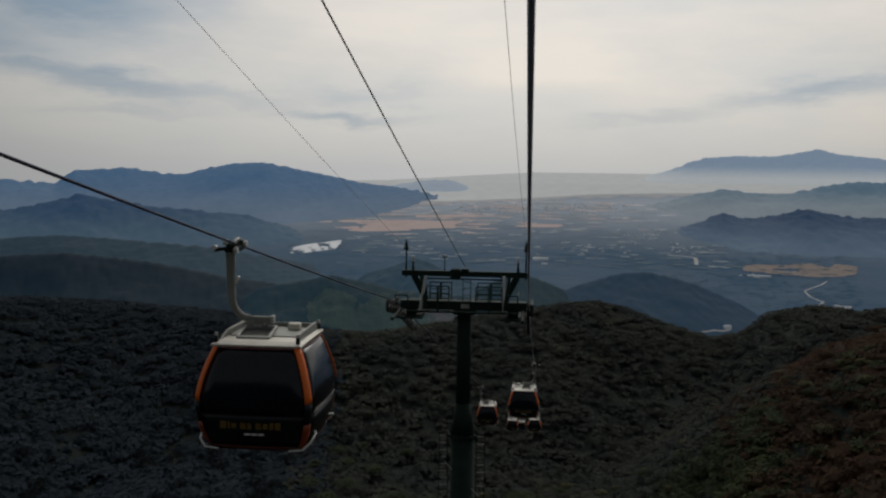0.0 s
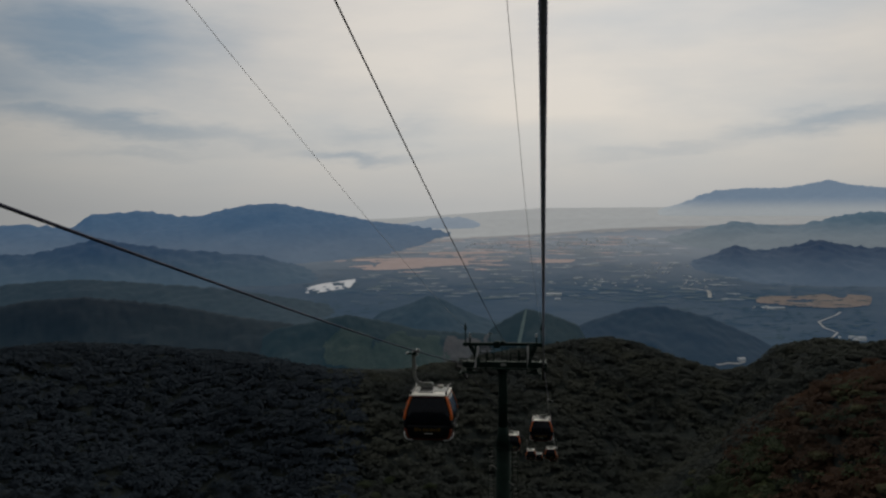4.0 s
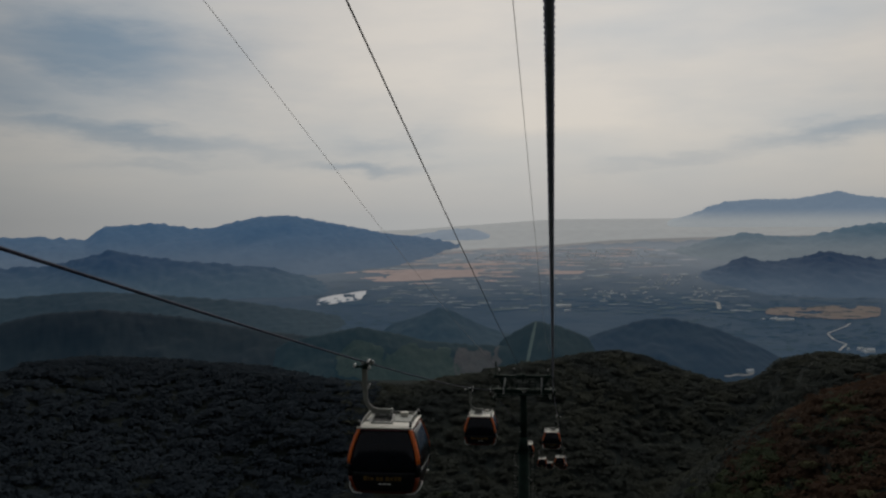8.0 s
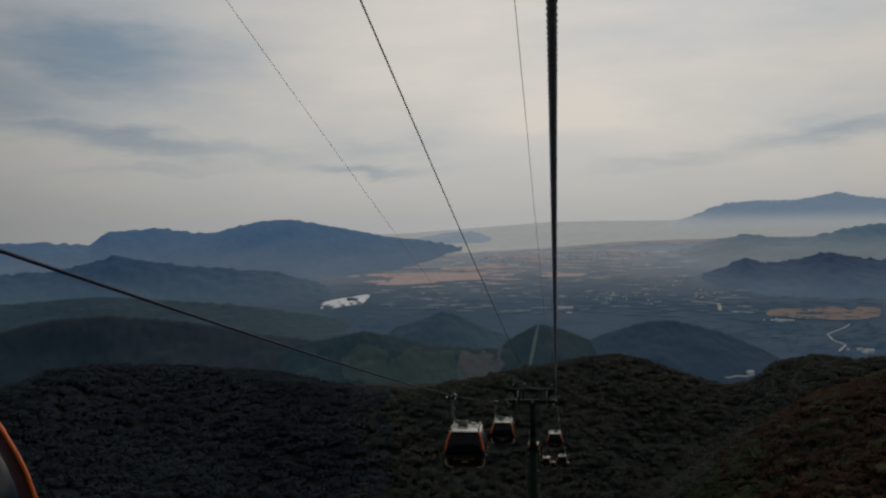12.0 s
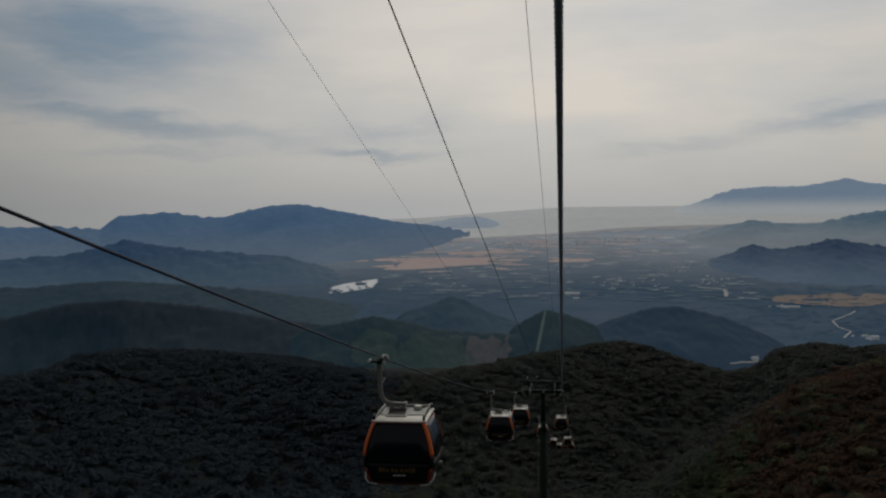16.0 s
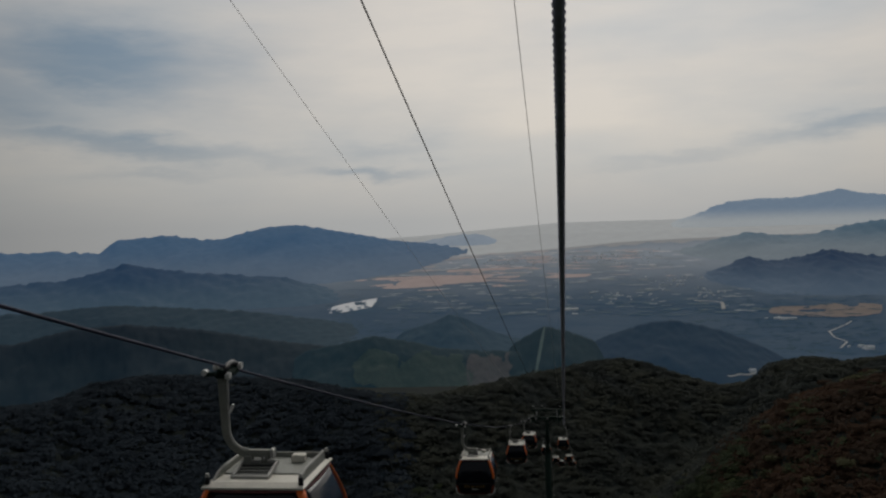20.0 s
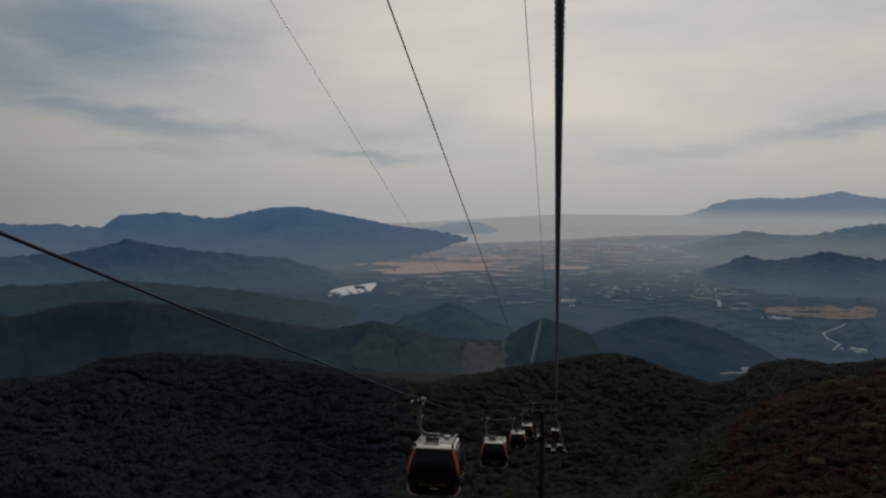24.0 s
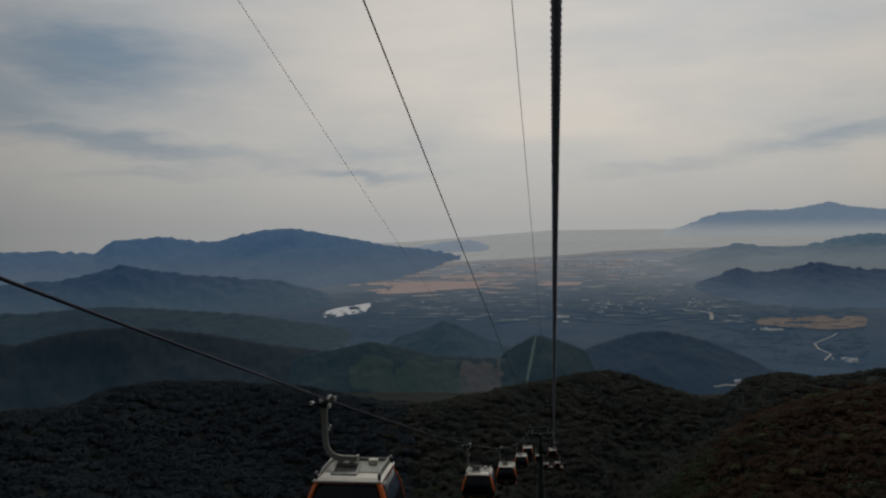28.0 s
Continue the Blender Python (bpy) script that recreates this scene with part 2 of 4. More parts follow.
# ---- mesh helpers ----
def part(name, bm, mat, parent=None, label="", smooth=False):
    me = bpy.data.meshes.new(name)
    bm.to_mesh(me)
    bm.free()
    for mt in (mat if isinstance(mat, (list, tuple)) else (mat,)):
        me.materials.append(mt)
    if smooth:
        me.polygons.foreach_set("use_smooth", [True] * len(me.polygons))
    ob = new(name, me)
    if parent:
        ob.parent = parent
    if label:
        ob["label"] = label
    return ob


def empty(name, m, label, category, group=""):
    ob = new(name)
    ob.empty_display_size = 0.3
    ob.matrix_world = m
    return tagged(ob, label, category, group)


def add_box(bm, x0, x1, y0, y1, z0, z1, bevel=0.0, m=None):
    r = bmesh.ops.create_cube(bm, size=1)["verts"]
    mat = Matrix.Translation(((x0 + x1) / 2, (y0 + y1) / 2, (z0 + z1) / 2)) @ Matrix.Diagonal((x1 - x0, y1 - y0, z1 - z0, 1))
    bmesh.ops.transform(bm, matrix=(m @ mat) if m else mat, verts=r)
    if bevel:
        ed = {e for v in r for e in v.link_edges}
        bmesh.ops.bevel(bm, geom=list(ed), offset=bevel, segments=1, affect="EDGES", profile=0.5)


def box(*a, bevel=0.0, m=None):
    bm = bmesh.new()
    add_box(bm, *a, bevel=bevel, m=m)
    return bm


def add_rod(bm, a, b, r, n=8, r2=None):
    a, b = Vector(a), Vector(b)
    q = (b - a).to_track_quat("Z", "Y").to_matrix().to_4x4()
    bmesh.ops.create_cone(bm, cap_ends=True, segments=n, radius1=r, radius2=r if r2 is None else r2, depth=(b - a).length,
                          matrix=Matrix.Translation((a + b) / 2) @ q)


def rod(a, b, r, n=8, r2=None):
    bm = bmesh.new()
    add_rod(bm, a, b, r, n, r2)
    return bm


def sweep(points, radius, n=8, twist=0.0, lobes=0, between=(0, 0)):
    """A tube along points; with lobes the section between two y values is stranded and turns along the way."""
    bm = bmesh.new()
    pts = [Vector(p) for p in points]
    rings, last = [], None
    for i, p in enumerate(pts):
        d = (pts[min(i + 1, len(pts) - 1)] - pts[max(i - 1, 0)]).normalized()
        side = d.cross(Vector((0, 0, 1))) if last is None else last - d * last.dot(d)
        side = side.normalized() if side.length > 1e-3 else Vector((1, 0, 0))
        last = side
        up = side.cross(d)
        ring = []
        for k in range(n):
            a = 2 * math.pi * k / n
            r = radius * (1 + 0.13 * math.cos(lobes * (a - twist * p.y))) if lobes and between[0] < p.y < between[1] else radius
            ring.append(bm.verts.new(p + r * (math.cos(a) * side + math.sin(a) * up)))
        rings.append(ring)
    for i in range(len(rings) - 1):
        for k in range(n):
            bm.faces.new((rings[i][k], rings[i][(k + 1) % n], rings[i + 1][(k + 1) % n], rings[i + 1][k]))
    bm.faces.new(rings[0][::-1])
    bm.faces.new(rings[-1])
    return bm


def mesh_np(name, verts, faces, mat, smooth=True):
    me = bpy.data.meshes.new(name)
    me.from_pydata(np.asarray(verts).tolist(), [], faces.tolist() if isinstance(faces, np.ndarray) else faces)
    for mt in (mat if isinstance(mat, (list, tuple)) else (mat,)):
        me.materials.append(mt)
    if smooth:
        me.polygons.foreach_set("use_smooth", [True] * len(me.polygons))
    return new(name, me)


# ---- lie of the land: bearings and distances from one point on the line ----
CX, CY, CZ = 0.0, -55.0, 342.8
ROPE_GAUGE, TOWER_Y, TOWER_Z = 5.05, 34.0, 324.9


def fbm(x, y, seed=0.0, octaves=5):
    """Cheap smooth noise for arrays, about -1 to 1."""
    out, amp, tot = np.zeros_like(x), 1.0, 0.0
    rs = np.random.RandomState(int(seed * 10) + 5)
    f = 1.0
    for _ in range(octaves):
        s = np.zeros_like(x)
        for _ in range(5):
            a, ph = rs.uniform(0, 2 * np.pi, 2)
            k = f * rs.uniform(0.7, 1.4)
            s += np.sin(k * (x * np.cos(a) + y * np.sin(a)) + ph + 1.3 * np.sin(0.63 * k * (x * np.cos(a + 1.9) + y * np.sin(a + 1.9)) + 2 * ph))
        out += amp * s / 3.0
        tot += amp
        amp *= 0.5
        f *= 2.03
    return out / tot


def line_z(y):
    """Height of the haul rope over the line."""
    d = TOWER_Y - y
    up = TOWER_Z + 0.193 * d + 0.0003 * d * d
    down = TOWER_Z + 0.316 * d + 0.0001 * d * d
    return np.where(np.asarray(d) >= 0, up, down)


def slack(y):
    """The opposite rope hangs a little lower up the line."""
    return -0.06 * np.clip((TOWER_Y - np.asarray(y, float)) / 70, 0, 1)


def line_x(y):
    """The line bears a little to the right below the tower."""
    return 0.018 * np.maximum(0.0, np.asarray(y, float) - TOWER_Y)


NEAR_CREST = ((-60, -7.0), (-42, -8.6), (-33.7, -9.0), (-31, -8.0), (-27.6, -7.9), (-23.4, -8.4), (-17.6, -9.35), (-12.6, -10.2), (-9, -10.4), (-5, -9.8),
              (-1.4, -9.0), (1, -8.6), (3.5, -8.2), (5.6, -8.6), (8.3, -9.6), (10.3, -10.3), (11.9, -9.95), (12.6, -9.5), (13.4, -8.75), (15.4, -8.3), (18, -8.5), (24, -7), (45, -5))
SPUR_CREST = ((-2, -26), (4, -22), (8, -17), (12, -13.2), (16, -10.4), (20, -8.9), (28, -7.2), (45, -6), (70, -8))
BOWL = ((1350, -12.5), (1700, -9.6), (2300, -7.3), (3000, -5.25), (3600, -3.6), (4300, -1.95), (4560, -1.0), (4900, -0.3))


def curve_at(table, v):
    return np.interp(v, [p[0] for p in table], [p[1] for p in table])


def near_height(x, y):
    r, az = np.hypot(x - CX, y - CY), np.degrees(np.arctan2(x - CX, y - CY))
    base = line_z(np.clip(y, -400, 420)) - 34 - 0.02 * np.abs(x)
    base = np.where(y > 420, base - 0.1 * (y - 420), base)
    base = base + (9 * fbm(x / 90, y / 90, 1) + 2.2 * fbm(x / 24, y / 24, 9, 3)) * np.clip(r / 120, 0.2, 1)
    rc = 560 + 60 * np.sin(np.radians(az) * 5 + 1) + 60 * np.sin(np.radians(az) * 11)
    crest = CZ + rc * np.tan(np.radians(curve_at(NEAR_CREST, az))) - 4 - 3.5 * np.clip((10 - az) / 3, 0, 1)
    d = (r - rc)
    ridge = crest - np.where(d < 0, 0.24 * np.abs(d), 0.32 * d) * np.abs(d) / (np.abs(d) + 45) + (10 * fbm(x / 75, y / 75, 2) + 3 * fbm(x / 26, y / 26, 8, 3)) * np.clip(np.abs(d) / 90, 0, 1)
    # spur that comes down on the right of the line
    ds = r - 330
    spur = CZ + 330 * np.tan(np.radians(curve_at(SPUR_CREST, az))) - 3 - np.where(ds < 0, 0.20, 0.30) * np.abs(ds) * np.abs(ds) / (np.abs(ds) + 40) + 4 * fbm(x / 44, y / 44, 3)
    front = np.clip((np.cos(np.radians(az)) - 0.05) / 0.3, 0, 1)
    k = 14.0
    z = np.maximum(base, ridge) + k * np.log1p(np.exp(-np.abs(base - ridge) / k))
    ridge_only = z * front + base * (1 - front)
    spur = np.where(front > 0, spur, -999)
    return np.maximum(ridge_only, spur) + 6 * np.log1p(np.exp(-np.abs(ridge_only - spur) / 6))


def bowl_height(x, y):
    r = np.hypot(x - CX, y - CY)
    return CZ + r * np.tan(np.radians(curve_at(BOWL, r)))


def polar(az, rad):
    a, r = np.meshgrid(np.radians(az), rad)
    return CX + r * np.sin(a), CY + r * np.cos(a)


def sheet(name, X, Y, Z, mat, closed=False):
    n, m = X.shape
    v = np.stack([X, Y, Z], -1).reshape(-1, 3)
    i, j = np.meshgrid(np.arange(n - 1), np.arange(m if closed else m - 1), indexing="ij")
    j2 = (j + 1) % m
    f = np.stack([i * m + j, (i + 1) * m + j, (i + 1) * m + j2, i * m + j2], -1).reshape(-1, 4)
    return mesh_np(name, v, f, mat)


front_az = np.concatenate([np.arange(-180, -50, 3.0), np.arange(-50, 40, 0.25), np.arange(40, 180, 3.0)])
rad = np.concatenate([[2.0], np.geomspace(12, 1420, 210)])
X, Y = polar(front_az, rad)
Z = near_height(X, Y)
ground = tagged(sheet("ground", X, Y, Z, M["soil"], True), "dark wooded mountain slopes below the cableway", "ground", kind="structure")

# blue and pale tones here are aerial haze, put into emission and cooled base colours
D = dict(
    plain=hazed_material("far_plain", (0.014, 0.023, 0.025), (0.036, 0.042, 0.039), (0.0068, 0.0235, 0.048), 1.0, 0.006, mist=(194, 36, (0.138, 0.157, 0.182), 1.0)),
    slope=hazed_material("valley_slope", (0.010, 0.017, 0.020), (0.015, 0.023, 0.025), (0.005, 0.0145, 0.025), 1.0, 0.006, mist=(40, 150, (0.009, 0.021, 0.032), 1.0)),
    left=hazed_material("dark_wooded_ridge", (0.007, 0.012, 0.015), (0.011, 0.018, 0.020), (0.0015, 0.005, 0.010), 1.0, 0.006, mist=(40, 190, (0.0035, 0.0095, 0.0155), 1.0)),
    foot=hazed_material("dark_foothill", (0.009, 0.016, 0.019), (0.014, 0.022, 0.022), (0.0042, 0.0150, 0.031), 1.0, 0.009),
    mid=hazed_material("wooded_foothill", (0.010, 0.018, 0.018), (0.017, 0.025, 0.021), (0.0045, 0.013, 0.020), 1.0, 0.009),
    cone=hazed_material("hazed_cone", (0.018, 0.026, 0.028), (0.026, 0.033, 0.032), (0.008, 0.022, 0.037), 1.0, 0.008),
    blue=hazed_material("hazed_ridge", (0.013, 0.019, 0.026), (0.021, 0.027, 0.033), (0.010, 0.029, 0.062), 1.0, 0.004, mist=(90, 205, (0.030, 0.053, 0.078), 1.0)),
    far=hazed_material("hazed_mountain", (0.022, 0.038, 0.050), (0.036, 0.052, 0.062), (0.025, 0.060, 0.116), 1.0, 0.003, mist=(118, 300, (0.062, 0.086, 0.122), 1.0)),
    cape=hazed_material("hazed_headland", (0.05, 0.06, 0.07), (0.06, 0.07, 0.08), (0.172, 0.205, 0.245), 1.0, 0.003),
    island=hazed_material("hazed_island", (0.05, 0.06, 0.07), (0.07, 0.08, 0.085), (0.125, 0.170, 0.228), 1.0, 0.003, mist=(295, 372, (0.262, 0.282, 0.295), 1.0)),
    rh1=hazed_material("misty_hill", (0.03, 0.045, 0.055), (0.045, 0.06, 0.065), (0.038, 0.072, 0.106), 1.0, 0.003, mist=(170, 290, (0.108, 0.128, 0.145), 1.0)),
    rh2=hazed_material("hazed_dark_hill", (0.012, 0.018, 0.024), (0.019, 0.025, 0.030), (0.004, 0.018, 0.046), 1.0, 0.004, mist=(78, 195, (0.044, 0.067, 0.098), 1.0)),
    sea=hazed_material("hazy_sea", (0.12, 0.125, 0.13), (0.135, 0.135, 0.135), (0.232, 0.239, 0.240), 1.0, 0.002),
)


def plain_z(x, y):
    return bowl_height(x, y) + 5 * fbm(x / 260, y / 260, 4) * np.clip((3900 - np.hypot(x, y)) / 900, 0, 1)


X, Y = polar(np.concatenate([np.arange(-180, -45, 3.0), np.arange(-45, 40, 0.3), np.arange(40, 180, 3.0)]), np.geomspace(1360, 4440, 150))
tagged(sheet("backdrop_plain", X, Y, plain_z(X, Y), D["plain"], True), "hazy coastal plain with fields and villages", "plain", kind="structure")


def mountain(name, crest, r, front, back, mat, label, category, rough=1.0, seed=1, taper=(0.0, 0.0), step=0.13, reach=((-180, 1), (180, 1))):
    """A far ridge: its crest line by bearing and height angle, falling to the plain on both sides and at tapered ends. reach: share of the front slope by bearing."""
    a0, a1 = crest[0][0], crest[-1][0]
    az = np.arange(a0, a1 + 0.01, step)
    rr = np.concatenate([np.linspace(-front, 0, 30), np.linspace(back / 5, back, 5)])
    A = np.broadcast_to(az[None, :], (len(rr), len(az)))
    R = r + np.where(rr < 0, rr, 0)[:, None] * curve_at(reach, A) + np.where(rr > 0, rr, 0)[:, None]
    X, Y = CX + R * np.sin(np.radians(A)), CY + R * np.cos(np.radians(A))
    top = CZ + r * np.tan(np.radians(curve_at(crest, A)))
    low = plain_z(X, Y) - 6
    q = np.broadcast_to(rr[:, None], X.shape)
    low = np.where(q > 0, low - 0.25 * q, low)
    fall = np.clip(np.where(q < 0, 1 - np.abs(q) / front, 1 - q / back), 0, 1)
    ends = np.ones_like(A)
    if taper[0]:
        ends = ends * np.clip((A - a0) / taper[0], 0, 1)
    if taper[1]:
        ends = ends * np.clip((a1 - A) / taper[1], 0, 1)
    ends = ends * ends * (3 - 2 * ends)
    spurs = fbm(X / (0.020 * r), Y / (front * 0.22), seed, 5)
    fall2 = np.clip(fall + 0.55 * rough * spurs * (1 - fall) * fall * 2.0, 0, 1)
    jag = fbm(X / (0.0021 * r), Y / (0.005 * r), seed + 3, 5) * 0.0026 * r * rough
    Z = low + (top - low) * fall2 * ends + jag * np.sqrt(fall) * ends
    return tagged(sheet(name, X, Y, Z, mat), label, category, kind="structure")


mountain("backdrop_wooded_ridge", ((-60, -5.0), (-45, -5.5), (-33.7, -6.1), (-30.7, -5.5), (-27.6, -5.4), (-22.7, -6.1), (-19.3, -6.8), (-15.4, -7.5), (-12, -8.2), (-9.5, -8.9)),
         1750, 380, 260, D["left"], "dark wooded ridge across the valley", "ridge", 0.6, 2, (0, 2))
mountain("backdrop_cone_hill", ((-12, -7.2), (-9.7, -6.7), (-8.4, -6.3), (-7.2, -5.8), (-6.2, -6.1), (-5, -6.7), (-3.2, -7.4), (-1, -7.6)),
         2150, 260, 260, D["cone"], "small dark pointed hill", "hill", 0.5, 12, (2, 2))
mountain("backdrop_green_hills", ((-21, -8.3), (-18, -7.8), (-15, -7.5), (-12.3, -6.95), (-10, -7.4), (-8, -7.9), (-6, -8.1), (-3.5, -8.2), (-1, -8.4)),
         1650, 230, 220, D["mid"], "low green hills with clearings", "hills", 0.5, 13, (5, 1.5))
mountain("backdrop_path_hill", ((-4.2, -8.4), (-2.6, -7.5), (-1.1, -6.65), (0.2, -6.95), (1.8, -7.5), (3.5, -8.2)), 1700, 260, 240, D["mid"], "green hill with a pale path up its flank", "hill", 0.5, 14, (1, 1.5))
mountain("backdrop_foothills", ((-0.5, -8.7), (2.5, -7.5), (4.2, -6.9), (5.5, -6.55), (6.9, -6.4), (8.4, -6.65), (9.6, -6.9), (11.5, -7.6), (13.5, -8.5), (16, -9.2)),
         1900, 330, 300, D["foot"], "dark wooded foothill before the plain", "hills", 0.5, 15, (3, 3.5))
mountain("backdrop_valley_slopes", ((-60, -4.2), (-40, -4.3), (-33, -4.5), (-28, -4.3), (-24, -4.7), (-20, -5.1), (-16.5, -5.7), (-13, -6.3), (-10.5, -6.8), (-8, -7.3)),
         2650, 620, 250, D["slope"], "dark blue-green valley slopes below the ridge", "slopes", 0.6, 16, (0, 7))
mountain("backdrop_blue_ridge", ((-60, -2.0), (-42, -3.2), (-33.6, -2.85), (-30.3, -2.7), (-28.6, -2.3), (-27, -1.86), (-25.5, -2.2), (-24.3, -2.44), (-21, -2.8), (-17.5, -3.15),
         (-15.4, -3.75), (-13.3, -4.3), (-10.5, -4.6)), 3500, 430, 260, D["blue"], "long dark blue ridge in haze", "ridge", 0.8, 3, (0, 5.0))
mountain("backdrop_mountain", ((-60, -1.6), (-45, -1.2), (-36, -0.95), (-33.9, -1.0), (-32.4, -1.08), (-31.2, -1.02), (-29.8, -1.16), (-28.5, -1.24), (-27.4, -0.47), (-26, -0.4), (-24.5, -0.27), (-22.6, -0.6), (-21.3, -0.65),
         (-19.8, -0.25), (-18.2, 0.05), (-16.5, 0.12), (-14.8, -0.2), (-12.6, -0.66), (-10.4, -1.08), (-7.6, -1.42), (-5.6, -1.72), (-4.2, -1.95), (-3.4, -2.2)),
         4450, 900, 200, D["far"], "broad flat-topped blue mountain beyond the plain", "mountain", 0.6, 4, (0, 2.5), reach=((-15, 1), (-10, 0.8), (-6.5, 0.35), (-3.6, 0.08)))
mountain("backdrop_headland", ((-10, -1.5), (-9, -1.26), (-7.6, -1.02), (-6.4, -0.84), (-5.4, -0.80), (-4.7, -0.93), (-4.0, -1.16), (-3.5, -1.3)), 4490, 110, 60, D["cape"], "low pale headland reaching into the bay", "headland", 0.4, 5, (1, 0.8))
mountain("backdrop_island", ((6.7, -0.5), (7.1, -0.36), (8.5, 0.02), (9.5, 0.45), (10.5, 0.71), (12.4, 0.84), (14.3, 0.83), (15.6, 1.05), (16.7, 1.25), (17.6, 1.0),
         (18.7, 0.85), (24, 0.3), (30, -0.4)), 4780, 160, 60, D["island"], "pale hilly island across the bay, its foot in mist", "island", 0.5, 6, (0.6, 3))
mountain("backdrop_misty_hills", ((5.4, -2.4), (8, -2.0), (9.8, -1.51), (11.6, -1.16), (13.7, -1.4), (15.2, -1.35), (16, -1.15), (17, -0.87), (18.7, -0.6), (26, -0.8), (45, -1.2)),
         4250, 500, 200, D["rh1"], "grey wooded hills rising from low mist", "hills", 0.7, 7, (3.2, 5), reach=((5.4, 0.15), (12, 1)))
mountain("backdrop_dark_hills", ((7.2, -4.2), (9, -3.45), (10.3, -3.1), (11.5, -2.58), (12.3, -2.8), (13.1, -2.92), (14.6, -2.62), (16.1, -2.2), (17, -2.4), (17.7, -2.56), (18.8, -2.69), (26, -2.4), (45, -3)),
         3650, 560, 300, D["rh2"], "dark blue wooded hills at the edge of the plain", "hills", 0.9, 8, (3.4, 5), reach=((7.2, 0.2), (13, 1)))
COAST = ((-12, -2.3), (-5, -2.22), (0.3, -1.95), (3.8, -1.68), (8.3, -1.53), (20, -1.3), (40, -1.2))
az = np.arange(-12, 45.01, 0.4)
rc = np.interp(curve_at(COAST, az), [b[1] for b in BOWL], [b[0] for b in BOWL])
tt = np.linspace(0, 1, 24)[:, None]
R_ = rc[None, :] * (1 - tt) + np.interp(az, (-12, -9, 0), (4570, 4610, 4895))[None, :] * tt
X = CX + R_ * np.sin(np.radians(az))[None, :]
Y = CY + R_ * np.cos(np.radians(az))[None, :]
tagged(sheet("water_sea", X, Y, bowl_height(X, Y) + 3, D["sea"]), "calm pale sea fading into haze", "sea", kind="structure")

# pale beach along the shore
tb = np.linspace(0, 1, 6)[:, None]
R_ = (rc - 45 - 30 * np.sin(az * 3.1) * np.sin(az * 1.3 + 1))[None, :] * (1 - tb) + (rc + 6)[None, :] * tb
X, Y = CX + R_ * np.sin(np.radians(az))[None, :], CY + R_ * np.cos(np.radians(az))[None, :]
tagged(sheet("beach", X, Y, bowl_height(X, Y) + 4.5, hazed_material("pale_sand", (0.13, 0.125, 0.12), (0.09, 0.09, 0.09), (0.14, 0.145, 0.150), 1.0, 0.02)),
       "pale sandy shore of the bay", "beach", kind="structure")


# ---- on the plain: lake, bare fields, greenhouses, roads, villages ----
def site(az, el):
    """Place on the plain in the direction of a bearing and a height angle."""
    r = float(np.interp(el, [b[1] for b in BOWL], [b[0] for b in BOWL]))
    x, y = CX + r * math.sin(radians(az)), CY + r * math.cos(radians(az))
    return x, y, r


def patch_mesh(az, el, half_az, half_el, seed, lift=2.0, ragged=0.3, cells=(26, 9), holes=0.0, tilt=0.0):
    """An irregular sheet draped on the plain."""
    u = np.linspace(-1, 1, cells[0])
    v = np.linspace(-1, 1, cells[1])
    U, W = np.meshgrid(u, v)
    shape = 1 - (np.abs(U) ** 2.4 + np.abs(W) ** 2.4) + ragged * fbm(U * 3 + seed, W * 2.2 + seed * 2, seed, 4)
    if holes:
        shape -= holes * (fbm(U * 7 + seed, W * 4, seed + 1, 3) > 0.32)
    E = el + W * half_el + tilt * U * half_az
    Rr = np.interp(E, [b[1] for b in BOWL], [b[0] for b in BOWL])
    A = np.radians(az + U * half_az)
    X, Y = CX + Rr * np.sin(A), CY + Rr * np.cos(A)
    Z = plain_z(X, Y) + lift
    n, m = X.shape
    keep = shape > 0
    verts = np.stack([X, Y, Z], -1).reshape(-1, 3)
    faces = [(i * m + j, i * m + j + 1, (i + 1) * m + j + 1, (i + 1) * m + j) for i in range(n - 1) for j in range(m - 1)
             if keep[i:i + 2, j:j + 2].sum() >= 3]
    return verts, faces


